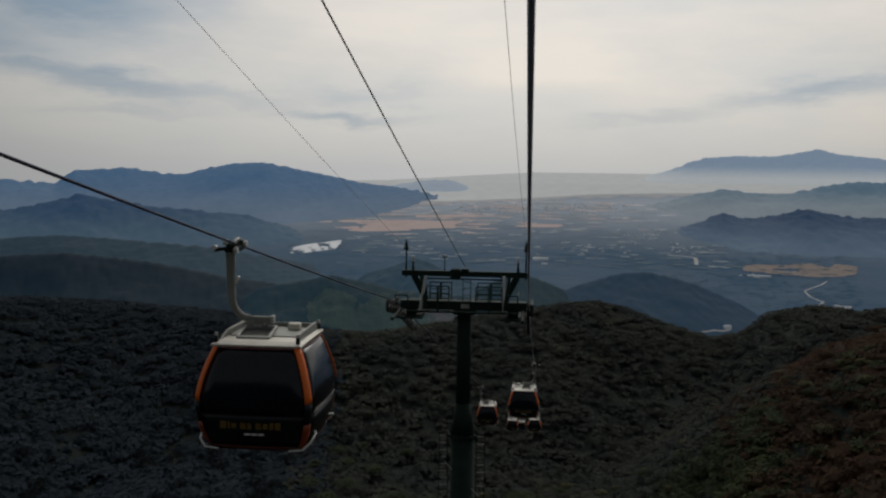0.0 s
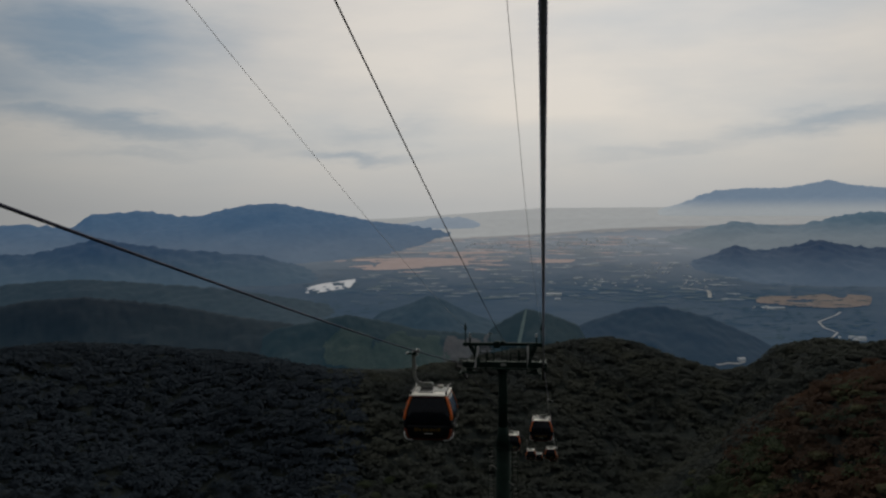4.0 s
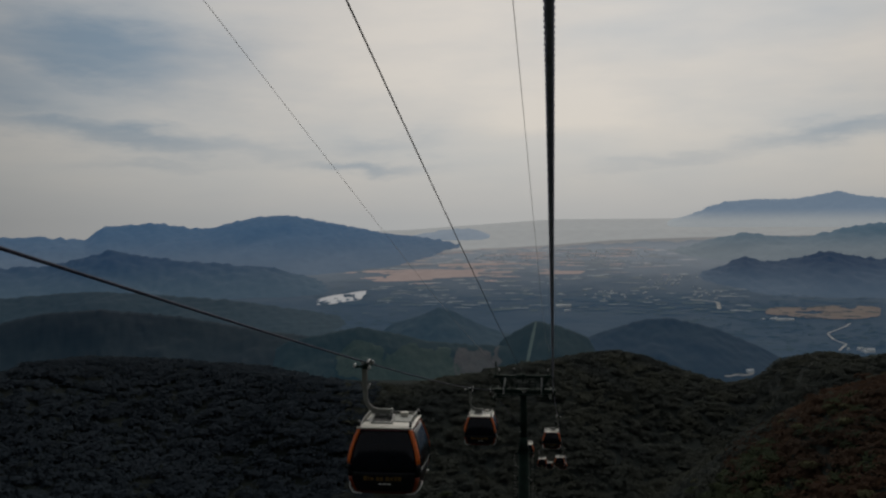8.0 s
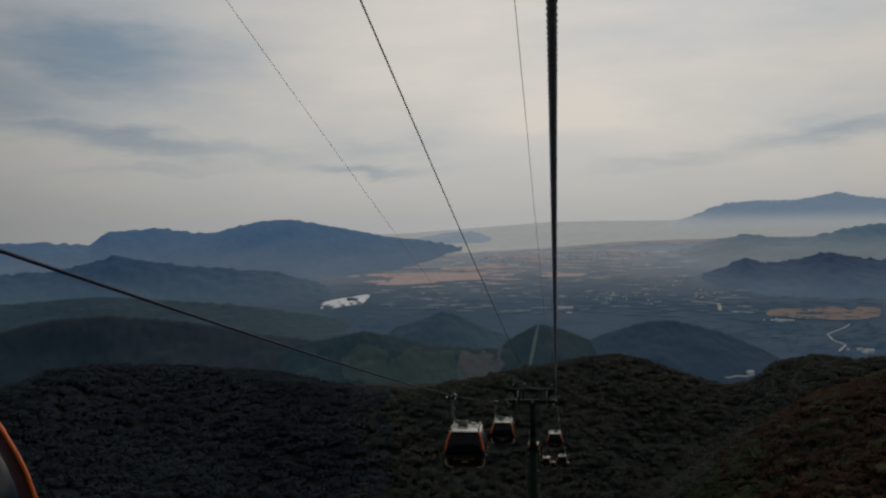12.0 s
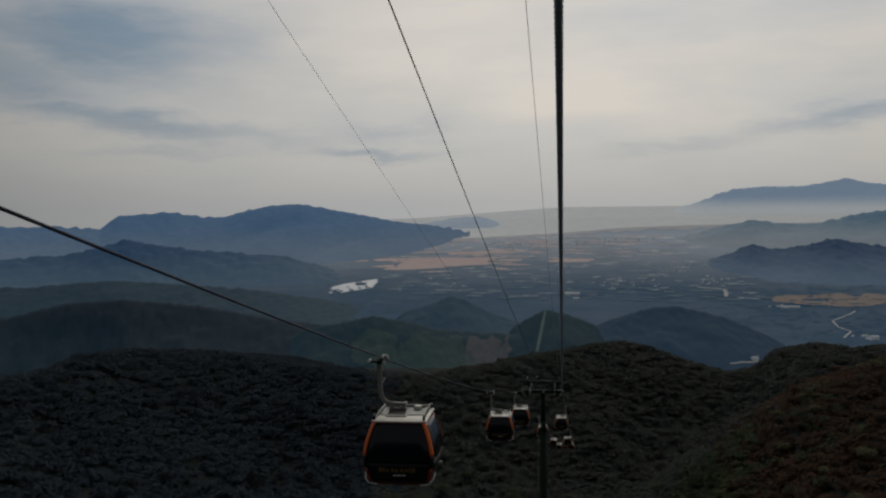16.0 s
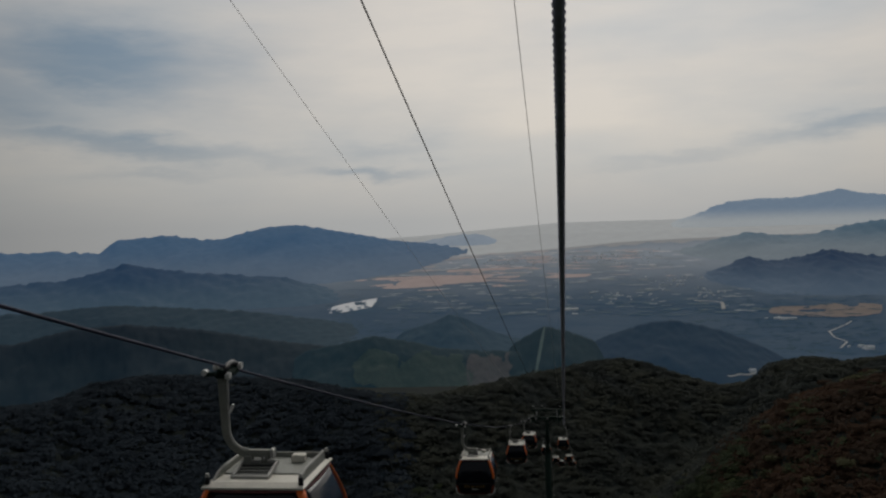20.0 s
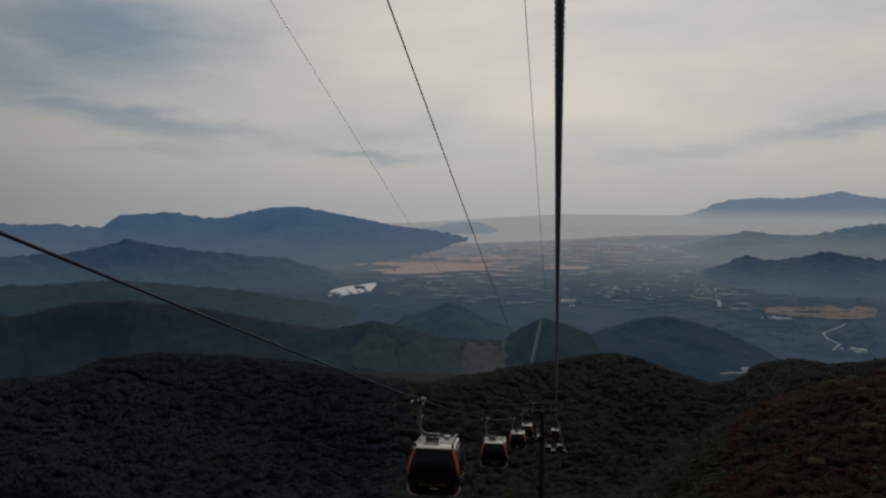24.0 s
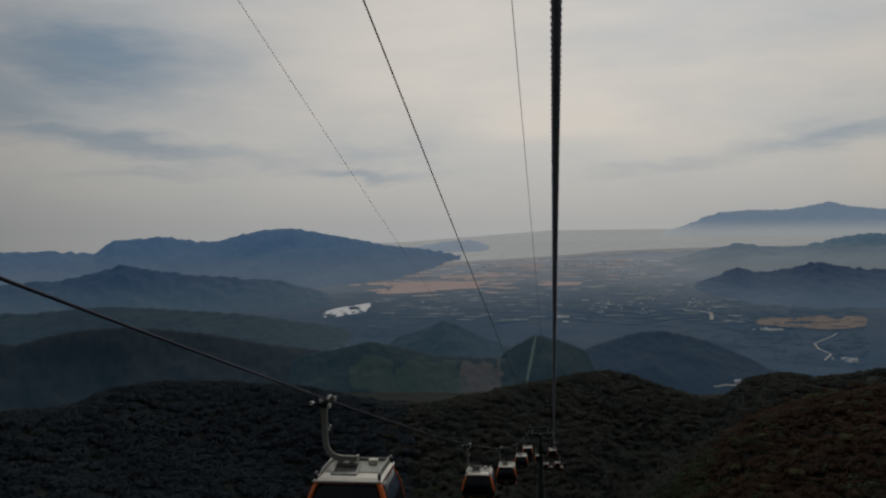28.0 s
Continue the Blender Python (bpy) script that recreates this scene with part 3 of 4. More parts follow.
# emission is painted haze here too; mist pales what lies farther out
FM = dict(
    water=hazed_material("lake_water", (0.21, 0.22, 0.23), (0.24, 0.24, 0.24), (0.145, 0.155, 0.165), 0.75, 0.004, 0.15),
    earth=hazed_material("bare_earth", (0.13, 0.097, 0.078), (0.16, 0.122, 0.10), (0.052, 0.049, 0.050), 0.8, 0.02),
    # bare_earth again, with stronger haze painted on as emission for the farther fields
    earth_hazed=hazed_material("bare_earth_hazed", (0.125, 0.10, 0.09), (0.16, 0.13, 0.115), (0.170, 0.138, 0.134), 0.9, 0.02),
    pale=hazed_material("greenhouse_film", (0.18, 0.19, 0.195), (0.08, 0.095, 0.10), (0.035, 0.052, 0.064), 0.8, 0.03, mist=(194, 36, (0.200, 0.194, 0.194), 1.0)),
    wood=hazed_material("plain_woods", (0.012, 0.020, 0.020), (0.020, 0.028, 0.026), (0.0075, 0.027, 0.053), 1.0, 0.01, mist=(194, 36, (0.118, 0.131, 0.147), 1.0)),
    field=hazed_material("plain_field", (0.040, 0.052, 0.046), (0.060, 0.062, 0.054), (0.011, 0.028, 0.043), 1.0, 0.02, mist=(194, 36, (0.150, 0.156, 0.162), 1.0)),
    green=hazed_material("grass_clearing", (0.024, 0.033, 0.023), (0.034, 0.040, 0.027), (0.007, 0.016, 0.020), 1.0, 0.02),
    red=hazed_material("red_soil", (0.056, 0.044, 0.040), (0.040, 0.038, 0.034), (0.014, 0.019, 0.024), 1.0, 0.02),
    road=hazed_material("pale_road", (0.30, 0.29, 0.27), (0.25, 0.24, 0.22), (0.06, 0.065, 0.068), 0.8, 0.02),
    path=hazed_material("dirt_path", (0.07, 0.08, 0.065), (0.06, 0.07, 0.06), (0.02, 0.034, 0.038), 1.0, 0.02),
    house=hazed_material("white_house", (0.50, 0.50, 0.49), (0.3, 0.31, 0.31), (0.07, 0.08, 0.09), 0.8, 0.05),
    copse=hazed_material("far_copse", (0.014, 0.024, 0.024), (0.026, 0.034, 0.030), (0.0085, 0.024, 0.040), 1.0, 0.01, mist=(194, 36, (0.124, 0.133, 0.143), 1.0)),
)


def lay(name, verts, faces, mat, label, category):
    return tagged(mesh_np(name, verts, faces, mat), label, category, kind="structure")


v, f = patch_mesh(-13.4, -5.18, 1.85, 0.27, 3.0, 3.0, 0.9, (150, 44), 0.8, 0.15)
lay("water_lake", v, f, FM["water"], "pale lake with dark islets on the plain", "lake")
for az0, el0, ha, he, sd in ((-13.5, -5.36, 0.16, 0.035, 1.0), (-12.95, -5.30, 0.13, 0.045, 2.0), (-12.5, -5.22, 0.12, 0.04, 3.0), (-12.75, -5.10, 0.16, 0.025, 4.0), (-13.7, -5.20, 0.14, 0.02, 5.0)):
    v, f = patch_mesh(az0, el0, ha, he, sd, 4.5, 0.6, (24, 12))
    lay("islet", v, f, FM["wood"], "small dark wooded islet in the lake", "islet")
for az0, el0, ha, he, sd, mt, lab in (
        (-7.6, -3.74, 2.9, 0.24, 1.0, "earth_hazed", "wide bare orange earth field"), (-9.6, -4.05, 2.0, 0.12, 2.0, "earth_hazed", "strip of bare orange earth"),
        (0.5, -3.66, 1.7, 0.11, 3.0, "earth_hazed", "strip of bare orange earth"), (15.8, -5.80, 3.1, 0.40, 4.0, "earth", "cleared orange building ground"),
        (-5.0, -3.15, 2.2, 0.10, 5.0, "earth_hazed", "bare sandy strip")):
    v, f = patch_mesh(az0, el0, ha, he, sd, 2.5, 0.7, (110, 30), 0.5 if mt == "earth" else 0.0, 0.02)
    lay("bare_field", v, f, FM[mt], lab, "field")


def hillside_patch(name, az, half_az, y_lo, y_hi, mat, label, category, seed, skew=0.0, rag=1.1, N=44):
    """A clearing draped over the low green hills between two distances."""
    u, w = np.meshgrid(np.linspace(-1, 1, N), np.linspace(0, 1, N))
    sh = 1 - np.abs(u) ** 2.2 - np.abs(2 * w - 1) ** 2.2 + rag * fbm(u * 3 + seed, w * 5, seed, 5)
    hills = [o for o in scene.objects if o.name.startswith(("backdrop_green", "backdrop_path", "backdrop_foot"))]
    verts, ok = [], []
    for i in range(N):
        for j in range(N):
            r, a = y_lo + (y_hi - y_lo) * w[i, j], radians(az + u[i, j] * half_az + skew * w[i, j])
            x, y = CX + r * math.sin(a), CY + r * math.cos(a)
            z = float(plain_z(np.array([[x]]), np.array([[y]]))[0, 0])
            for o in hills:
                hit, p, _, _ = o.ray_cast(Vector((x, y, 900)), Vector((0, 0, -1)))
                if hit:
                    z = max(z, p.z)
            verts.append((x, y, z + 2.0))
            ok.append(sh[i, j] > 0)
    faces = [(i * N + j, i * N + j + 1, (i + 1) * N + j + 1, (i + 1) * N + j) for i in range(N - 1) for j in range(N - 1)
             if ok[i * N + j] and ok[(i + 1) * N + j + 1]]
    return lay(name, verts, faces, mat, label, category)


bpy.context.view_layer.update()
hillside_patch("clearing", -8.4, 2.6, 1440, 1620, FM["green"], "pale green grass clearing on a low hill", "clearing", 2.0, 0.0, 1.0, 52)
hillside_patch("clearing", -12.0, 1.8, 1480, 1600, FM["green"], "pale green grass clearing on a low hill", "clearing", 4.0, 0.0, 1.0, 52)
hillside_patch("bare_field", -4.7, 1.6, 1440, 1640, FM["red"], "reddish bare soil slope", "field", 6.0, 0.0, 1.0, 52)
hillside_patch("path", -2.0, 0.13, 1470, 1690, FM["path"], "pale dirt path up a green hill", "path", 9.0, 0.95, 0.4)


def road_strip(name, pts, width, mat, label):
    """A ribbon along bearings and height angles, lying on the plain."""
    line = []
    for k in range(len(pts) - 1):
        for t in np.linspace(0, 1, 12, endpoint=False):
            line.append((pts[k][0] * (1 - t) + pts[k + 1][0] * t, pts[k][1] * (1 - t) + pts[k + 1][1] * t))
    xy = np.array([site(*p)[:2] for p in line])
    d = np.gradient(xy, axis=0)
    n = np.stack([-d[:, 1], d[:, 0]], -1) / (np.linalg.norm(d, axis=1)[:, None] + 1e-6)
    a, b = xy + n * width / 2, xy - n * width / 2
    xs, ys = np.concatenate([a[:, 0], b[:, 0]]), np.concatenate([a[:, 1], b[:, 1]])
    z = plain_z(xs[None], ys[None])[0] + 3
    m = len(line)
    return lay(name, np.stack([xs, ys, z], -1), [(i, i + 1, m + i + 1, m + i) for i in range(m - 1)], mat, label, "road")


road_strip("road_winding", ((17.3, -6.4), (17.0, -6.65), (16.1, -7.1), (16.4, -7.4), (17.1, -7.65), (16.7, -8.1)), 5, FM["road"], "pale winding road in the valley")
road_strip("road_bend", ((8.3, -5.28), (9.2, -5.32), (9.94, -5.40), (10.02, -5.55), (10.05, -5.85)), 11, FM["road"], "pale road with a right-angled bend")


def far_spot(az, el):
    """Where the direction of a bearing and a height angle meets the foothills or the plain."""
    d = Vector((math.sin(radians(az)) * math.cos(radians(el)), math.cos(radians(az)) * math.cos(radians(el)), math.sin(radians(el))))
    best = None
    for o in scene.objects:
        if o.name.startswith(("backdrop_foot", "backdrop_plain")):
            hit, p, _, _ = o.ray_cast(Vector((CX, CY, CZ)), d)
            if hit and (best is None or p.y < best.y):
                best = p.copy()
    return best


cut = [(far_spot(a, -9.86 + 0.20 * k / 11 - 0.03 * math.sin(k)), k) for k, a in enumerate(np.linspace(10.35, 12.0, 12))]
lay("road_cutting", [(p.x, p.y + dy, p.z + 1.5 + dz) for p, k in cut for dy, dz in ((-1, -0.5 - 0.1 * k), (3, 1.0 + 0.1 * (k % 3)))],
    [(2 * i, 2 * i + 2, 2 * i + 3, 2 * i + 1) for i in range(11)], FM["road"], "pale road cutting on the wooded slope", "road")

rs = np.random.RandomState(11)


def strips(name, n, where, mat, label, category, long, deep, seed, rag=0.45):
    """Many narrow patches of one kind of land over the plain, as one sheet of pieces. where(): a bearing and a height angle."""
    V, F, base = [], [], 0
    for k in range(n):
        az0, el0 = where()
        if az0 > 8.3 and el0 > -4.4:
            continue
        he = rs.uniform(*deep) * (0.5 + abs(el0) / 4)
        v, f = patch_mesh(az0, el0, rs.uniform(*long), he, k * 0.37 + seed, 2.0 + 0.4 * seed, rag, (14, 5), 0.5, rs.uniform(-0.02, 0.02))
        V.append(v)
        F += [tuple(i + base for i in q) for q in f]
        base += len(v)
    return tagged(mesh_np(name, np.concatenate(V), F, mat), label, category, kind="stuff")


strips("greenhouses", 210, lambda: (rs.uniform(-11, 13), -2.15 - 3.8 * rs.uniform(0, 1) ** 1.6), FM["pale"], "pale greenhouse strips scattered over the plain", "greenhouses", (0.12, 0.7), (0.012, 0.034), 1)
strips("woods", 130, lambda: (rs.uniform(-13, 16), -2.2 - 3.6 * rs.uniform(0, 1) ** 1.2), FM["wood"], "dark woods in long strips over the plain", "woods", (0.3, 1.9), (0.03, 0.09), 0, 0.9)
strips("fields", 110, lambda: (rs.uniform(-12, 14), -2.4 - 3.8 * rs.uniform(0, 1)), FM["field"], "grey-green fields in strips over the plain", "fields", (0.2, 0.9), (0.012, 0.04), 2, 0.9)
strips("bare_strips", 60, lambda: (rs.normal(-7.2, 2.0), rs.normal(-3.72, 0.18)), FM["earth_hazed"], "streaks of bare orange earth on the plain", "fields", (0.4, 1.5), (0.02, 0.05), 4, 1.0)
strips("bare_strips", 70, lambda: (rs.normal(-1.0, 5.0), -2.1 - 1.7 * rs.uniform(0, 1) ** 1.3), FM["earth_hazed"], "thin strips of bare pinkish earth near the coast", "fields", (0.25, 1.3), (0.010, 0.032), 3)


def house_verts(x, y, z, w, d, h, turn):
    c, s_ = math.cos(turn), math.sin(turn)
    p = [(-w, -d, 0), (w, -d, 0), (w, d, 0), (-w, d, 0), (-w, -d, h), (w, -d, h), (w, d, h), (-w, d, h), (-w, 0, h * 1.4), (w, 0, h * 1.4)]
    v = [(x + a * c - b * s_, y + a * s_ + b * c, z + e) for a, b, e in p]
    f = [(0, 1, 5, 4), (2, 3, 7, 6), (1, 2, 6, 9, 5), (3, 0, 4, 8, 7), (4, 5, 9, 8), (6, 7, 8, 9)]
    return v, f


V, F = [], []
for az0, el0, sa, se, n in ((7.0, -4.2, 1.4, 0.45, 24), (9.0, -4.9, 0.8, 0.3, 14), (2.5, -2.6, 4.5, 0.35, 60), (-3.0, -2.7, 2.5, 0.3, 34), (4.0, -5.0, 3.0, 0.6, 22), (13.5, -6.3, 0.7, 0.06, 8), (17.9, -7.9, 0.5, 0.2, 8)):
    for _ in range(n):
        x, y, r = site(az0 + rs.normal() * sa * 0.5, el0 + rs.normal() * se * 0.5)
        z = float(plain_z(np.array([[x]]), np.array([[y]]))[0, 0])
        v, f = house_verts(x, y, z, rs.uniform(2, 5), rs.uniform(2, 4), rs.uniform(2, 4), rs.uniform(-0.4, 0.4))
        base = len(V)
        V += v
        F += [tuple(i + base for i in q) for q in f]
tagged(mesh_np("village_houses", V, F, FM["house"], False), "scattered pale village houses", "houses", kind="stuff")


def far_building(az0, el0, w, d, h, label, turn=0.0):
    x, y, r = site(az0, el0)
    z = float(plain_z(np.array([[x]]), np.array([[y]]))[0, 0])
    for o in scene.objects:
        if o.name.startswith("backdrop_foot"):
            hit, p, _, _ = o.ray_cast(Vector((x, y, 900)), Vector((0, 0, -1)))
            z = max(z, p.z) if hit else z
    v, f = house_verts(0, 0, 0, w, d, h, 0)
    ob = mesh_np("far_building", v, f, FM["house"], False)
    ob.matrix_world = pose(x, y, z - 0.5, 0, 0, turn)
    return tagged(ob, label, "building", "large buildings on the plain")


far_building(0.65, -5.77, 24, 10, 7, "long white shed with a pitched roof")
far_building(0.9, -6.05, 9, 6, 4, "small white shed with a pitched roof")
far_building(13.8, -6.33, 22, 6, 5, "long white works shed at the cleared ground")
tall = far_building(13.8, -6.6, 6, 4, 5, "white building on the wooded slope", 12)
tall.matrix_world = pose(*(far_spot(11.8, -9.52) - Vector((0, 0, 1.0))), 0, 0, 12)
far_building(18.35, -8.0, 8, 6, 7, "pale building beside the winding road")
# copses and hedges between the fields
V, F = [], []
hemi = [(0, 0, 1.0), (0.8, 0, 0.55), (0.25, 0.75, 0.6), (-0.65, 0.45, 0.5), (-0.6, -0.5, 0.6), (0.25, -0.75, 0.5), (1.25, 0.1, 0), (0.4, 1.1, 0), (-1.0, 0.75, 0), (-0.95, -0.8, 0), (0.4, -1.2, 0)]
hf = [(0, 1, 2), (0, 2, 3), (0, 3, 4), (0, 4, 5), (0, 5, 1)] + [(1 + i, 6 + i, 6 + (i + 1) % 5, 1 + (i + 1) % 5) for i in range(5)]
for k in range(2400):
    x, y, r = site(rs.uniform(-15, 19), -2.35 - 6.0 * rs.uniform(0, 1))
    z = float(bowl_height(x, y)) - 3
    sc, ln = rs.uniform(1.6, 4), rs.uniform(1.5, 5.0)
    base = len(V)
    V += [(x + a * sc * ln * rs.uniform(0.7, 1.2), y + b * sc * 2.2, z + 3 + c * sc * rs.uniform(0.15, 0.35)) for a, b, c in hemi]
    F += [tuple(i + base for i in q) for q in hf]
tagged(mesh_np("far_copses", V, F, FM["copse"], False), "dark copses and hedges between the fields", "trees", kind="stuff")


# ---- ropes ----
def rope_points(x, y0, y1, step, dz=0.0):
    n = max(2, int((y1 - y0) / step))
    ys = np.linspace(y0, y1, n)
    return [(x + float(line_x(y)), float(y), float(z) + dz) for y, z in zip(ys, line_z(ys))]


def rope_curve(name, pts, radius, mat, label, category, lobes=0, twist=0.0, n=8, between=(0, 0)):
    return tagged(part(name, sweep(pts, radius, n, twist, lobes, between), mat, None, "", True), label, category, "ropes of the cableway")


ROPE_R = 0.0215
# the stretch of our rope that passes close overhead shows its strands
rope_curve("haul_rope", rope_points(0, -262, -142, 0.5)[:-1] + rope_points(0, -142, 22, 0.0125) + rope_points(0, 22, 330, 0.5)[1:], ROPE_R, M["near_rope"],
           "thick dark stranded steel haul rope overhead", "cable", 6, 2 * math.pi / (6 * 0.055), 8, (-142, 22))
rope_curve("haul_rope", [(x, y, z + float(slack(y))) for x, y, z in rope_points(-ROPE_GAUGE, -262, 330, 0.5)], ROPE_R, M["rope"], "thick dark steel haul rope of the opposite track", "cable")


def wire_points(x, c0, c1, c2, x_end):
    """A wire hung over the span from the uphill tower to the tower below; it draws in to its mount at the tower."""
    out = []
    for y in np.linspace(-262, TOWER_Y, 90):
        d = TOWER_Y - y
        k = max(0.0, 1 - d / 40) ** 2
        out.append((x + (x_end - x) * k, float(y), TOWER_Z + c0 + c1 * d + c2 * d * d))
    return out


rope_curve("signal_cable", wire_points(-2.51, 1.42, 0.2375, 0.00015, -2.45), 0.013, M["wire"], "dark signal cable slung between the tower heads", "cable")
rope_curve("guard_wire", wire_points(-5.15, 2.1, 0.2455, 0.00013, -4.72), 0.0045, M["guard"], "thin lightning guard wire high over the track", "wire")
rope_curve("guard_wire", wire_points(-0.43, 2.4, 0.2112, 0.00023, -0.12), 0.0045, M["guard"], "thin lightning guard wire high over the track", "wire")


# ---- towers ----
def sheave_train(parent, x, out, n, rise):
    """Row of grooved wheels on a walking beam, along the rope from y=-0.3*n to 0.3*n about the tower."""
    beam = sweep([(x + out * 0.20, (i / n - 0.35) * 0.62 * n, -0.24 - rise * max(0, i / n - 0.35) * 2.0) for i in range(n + 1)], 0.07, 6)
    part("walking_beam", beam, M["steel"], parent)
    for i in range(n):
        y = (i / n - 0.35) * 0.62 * n + 0.3
        z = float(line_z(TOWER_Y + y)) - TOWER_Z - 0.26
        bm = bmesh.new()
        add_rod(bm, (x - 0.05, y, z), (x + 0.05, y, z), 0.22, 16)
        add_rod(bm, (x - 0.035, y, z), (x + 0.035, y, z), 0.245, 16)
        w = part("sheave_wheel", bm, M["rubber"], parent)
        bm = bmesh.new()
        add_rod(bm, (x - 0.07, y, z), (x + 0.07, y, z), 0.05, 10)
        part("hub", bm, M["galv"], w, "pale galvanised wheel hub")


def build_tower(m, height):
    t = empty("ropeway_tower", m, "dark green steel ropeway tower with service platforms and lightning rod", "tower", "ropeway towers")
    c = -2.45
    S = M["steel"]
    # mast: round upper tube, flange, wider lower tube with ladders
    part("mast", rod((c, 0, -3.9), (c, 0, -0.3), 0.29, 20, 0.27), S, t, "", True)
    part("mast_cone", rod((c, 0, -5.12), (c, 0, -3.9), 0.46, 20, 0.29), S, t, "", True)
    part("mast_head", box(c - 0.42, c + 0.42, -0.26, 0.26, -0.42, -0.242, bevel=0.03), S, t)
    fl = bmesh.new()
    add_rod(fl, (c, 0, -5.2), (c, 0, -5.12), 0.56, 20)
    for i in range(16):
        a = 2 * math.pi * i / 16
        add_rod(fl, (c + 0.51 * math.cos(a), 0.51 * math.sin(a), -5.25), (c + 0.51 * math.cos(a), 0.51 * math.sin(a), -5.02), 0.025, 6)
    part("flange", fl, S, t)
    part("lower_mast", rod((c, 0, -height), (c, 0, -5.2), 0.54, 20, 0.46), S, t, "", True)
    for sx in (-1, 1):
        x = c + sx * 0.72
        lad = part("ladder", rod((x - 0.16, -0.25, -height), (x - 0.16, -0.25, -5.0), 0.02, 6), S, t)
        part("ladder_rail", rod((x + 0.16, -0.25, -height), (x + 0.16, -0.25, -5.0), 0.02, 6), S, lad)
        for k in range(28):
            z = -5.15 - 0.28 * k
            if z > -height + 0.2:
                part("rung", rod((x - 0.17, -0.25, z), (x + 0.17, -0.25, z), 0.014, 6), M["roofgrey"], lad)
    for k in range(4):
        z0, s = -6.2 - 1.4 * k, (-1) ** k
        part("brace", rod((c - 0.66 * s, -0.25, z0), (c + 0.66 * s, -0.25, z0 - 1.3), 0.025, 6), M["galv"] if k == 0 else S, t)
    # cross head
    part("cross_beam", box(-4.9, -0.05, -0.24, 0.24, -0.24, 0.10, bevel=0.02), S, t)
    part("name_plate", box(c - 0.12, c + 0.2, -0.262, -0.244, -0.16, 0.0), M["galv"], t, "small pale plate")
    part("lifting_beam", box(-4.88, -0.02, -0.11, 0.11, 1.03, 1.24, bevel=0.015), S, t)
    for x0, x1 in ((-4.42, -3.92), (-0.46, -0.92)):
        bm = bmesh.new()
        add_rod(bm, (x0, 0, 1.05), (x1, 0, 0.10), 0.13, 4, 0.11)
        part("bracket", bm, S, t)
        for y in (-0.42, 0.42):
            part("strut", rod((x1 * 0.6 + x0 * 0.4, y * 0.3, 1.05), (x1, y, -0.2), 0.05, 6), S, t)
    # pale conduits down both frames
    part("conduit", rod((-3.93, -0.28, 1.06), (-4.12, -0.28, -0.25), 0.06, 8), M["white"], t, "pale painted pipe")
    part("conduit", rod((-0.94, -0.28, 1.1), (-0.94, -0.28, -0.25), 0.055, 8), M["white"], t, "pale painted pipe")
    # catwalk and rails
    part("catwalk", box(-4.6, -0.35, -0.62, -0.30, -0.30, -0.25), S, t)
    part("catwalk", box(-4.6, -0.35, 0.30, 0.62, -0.30, -0.25), S, t)
    for y in (-0.6, 0.6):
        for x0, x1 in ((-3.85, -3.45), (-3.40, -3.0), (-1.98, -1.5), (-1.44, -1.0)):
            rail = part("railing", rod((x0, y, 0.72), (x1, y, 0.72), 0.022, 6), S, t)
            for z in (0.25, 0.45):
                part("rail", rod((x0, y, z), (x1, y, z), 0.016, 6), S, rail)
            for x in (x0, x1):
                part("post", rod((x, y, -0.28), (x, y, 0.73), 0.024, 6), S, rail)
    for x0, x1, z1 in ((-5.02, -4.55, 0.36), (-0.75, -0.4, 0.42)):
        rail = part("end_railing", rod((x0, -0.75, z1), (x1, -0.75, z1), 0.022, 6), S, t)
        part("rail", rod((x0, -0.75, z1 - 0.3), (x1, -0.75, z1 - 0.3), 0.016, 6), S, rail)
        for x in (x0, x1):
            part("post", rod((x, -0.75, -0.45), (x, -0.75, z1), 0.022, 6), S, rail)
            part("side_rail", rod((x, -0.75, z1), (x, 1.1, z1 - 0.1), 0.02, 6), S, rail)
    for x0, x1 in ((-4.98, -4.0), (-1.05, -0.12)):
        part("sheave_platform", box(x0, x1, -0.8, 1.6, -0.52, -0.46), S, t)
        part("platform_bracket", box(x0 + 0.3, x1 - 0.3, -0.14, 0.14, -0.47, -0.235), S, t)
    # head gear in the middle: signal cable clamp, ladder, wind gauge
    bm = bmesh.new()
    add_box(bm, -3.0, -2.62, -0.2, 0.2, 0.92, 1.34, bevel=0.06)
    part("junction_box", bm, M["steel"], t, "grey-green junction box")
    part("cable_clamp", box(-2.58, -2.3, -0.16, 0.16, 1.2, 1.34, bevel=0.02), S, t)
    part("ladder_rail", rod((-2.5, -0.2, -0.1), (-2.5, -0.2, 1.0), 0.018, 6), S, t)
    part("ladder_rail", rod((-2.2, -0.2, -0.1), (-2.2, -0.2, 1.0), 0.018, 6), S, t)
    for k in range(4):
        part("rung", rod((-2.5, -0.2, 0.1 + 0.25 * k), (-2.2, -0.2, 0.1 + 0.25 * k), 0.012, 6), S, t)
    part("under_rail", rod((-3.9, 0, 0.93), (-1.0, 0, 0.93), 0.03, 6), S, t)
    g = part("wind_gauge", rod((-3.23, 0, 1.2), (-3.23, 0, 1.8), 0.022, 6), S, t)
    part("cup_cross", box(-3.33, -3.1, -0.03, 0.03, 1.78, 1.83), M["galv"], g, "pale cup cross")
    for x in (-4.45, -0.42):
        p = part("lamp_post", rod((x, 0, 1.2), (x, 0, 1.62), 0.06, 8, 0.03), S, t)
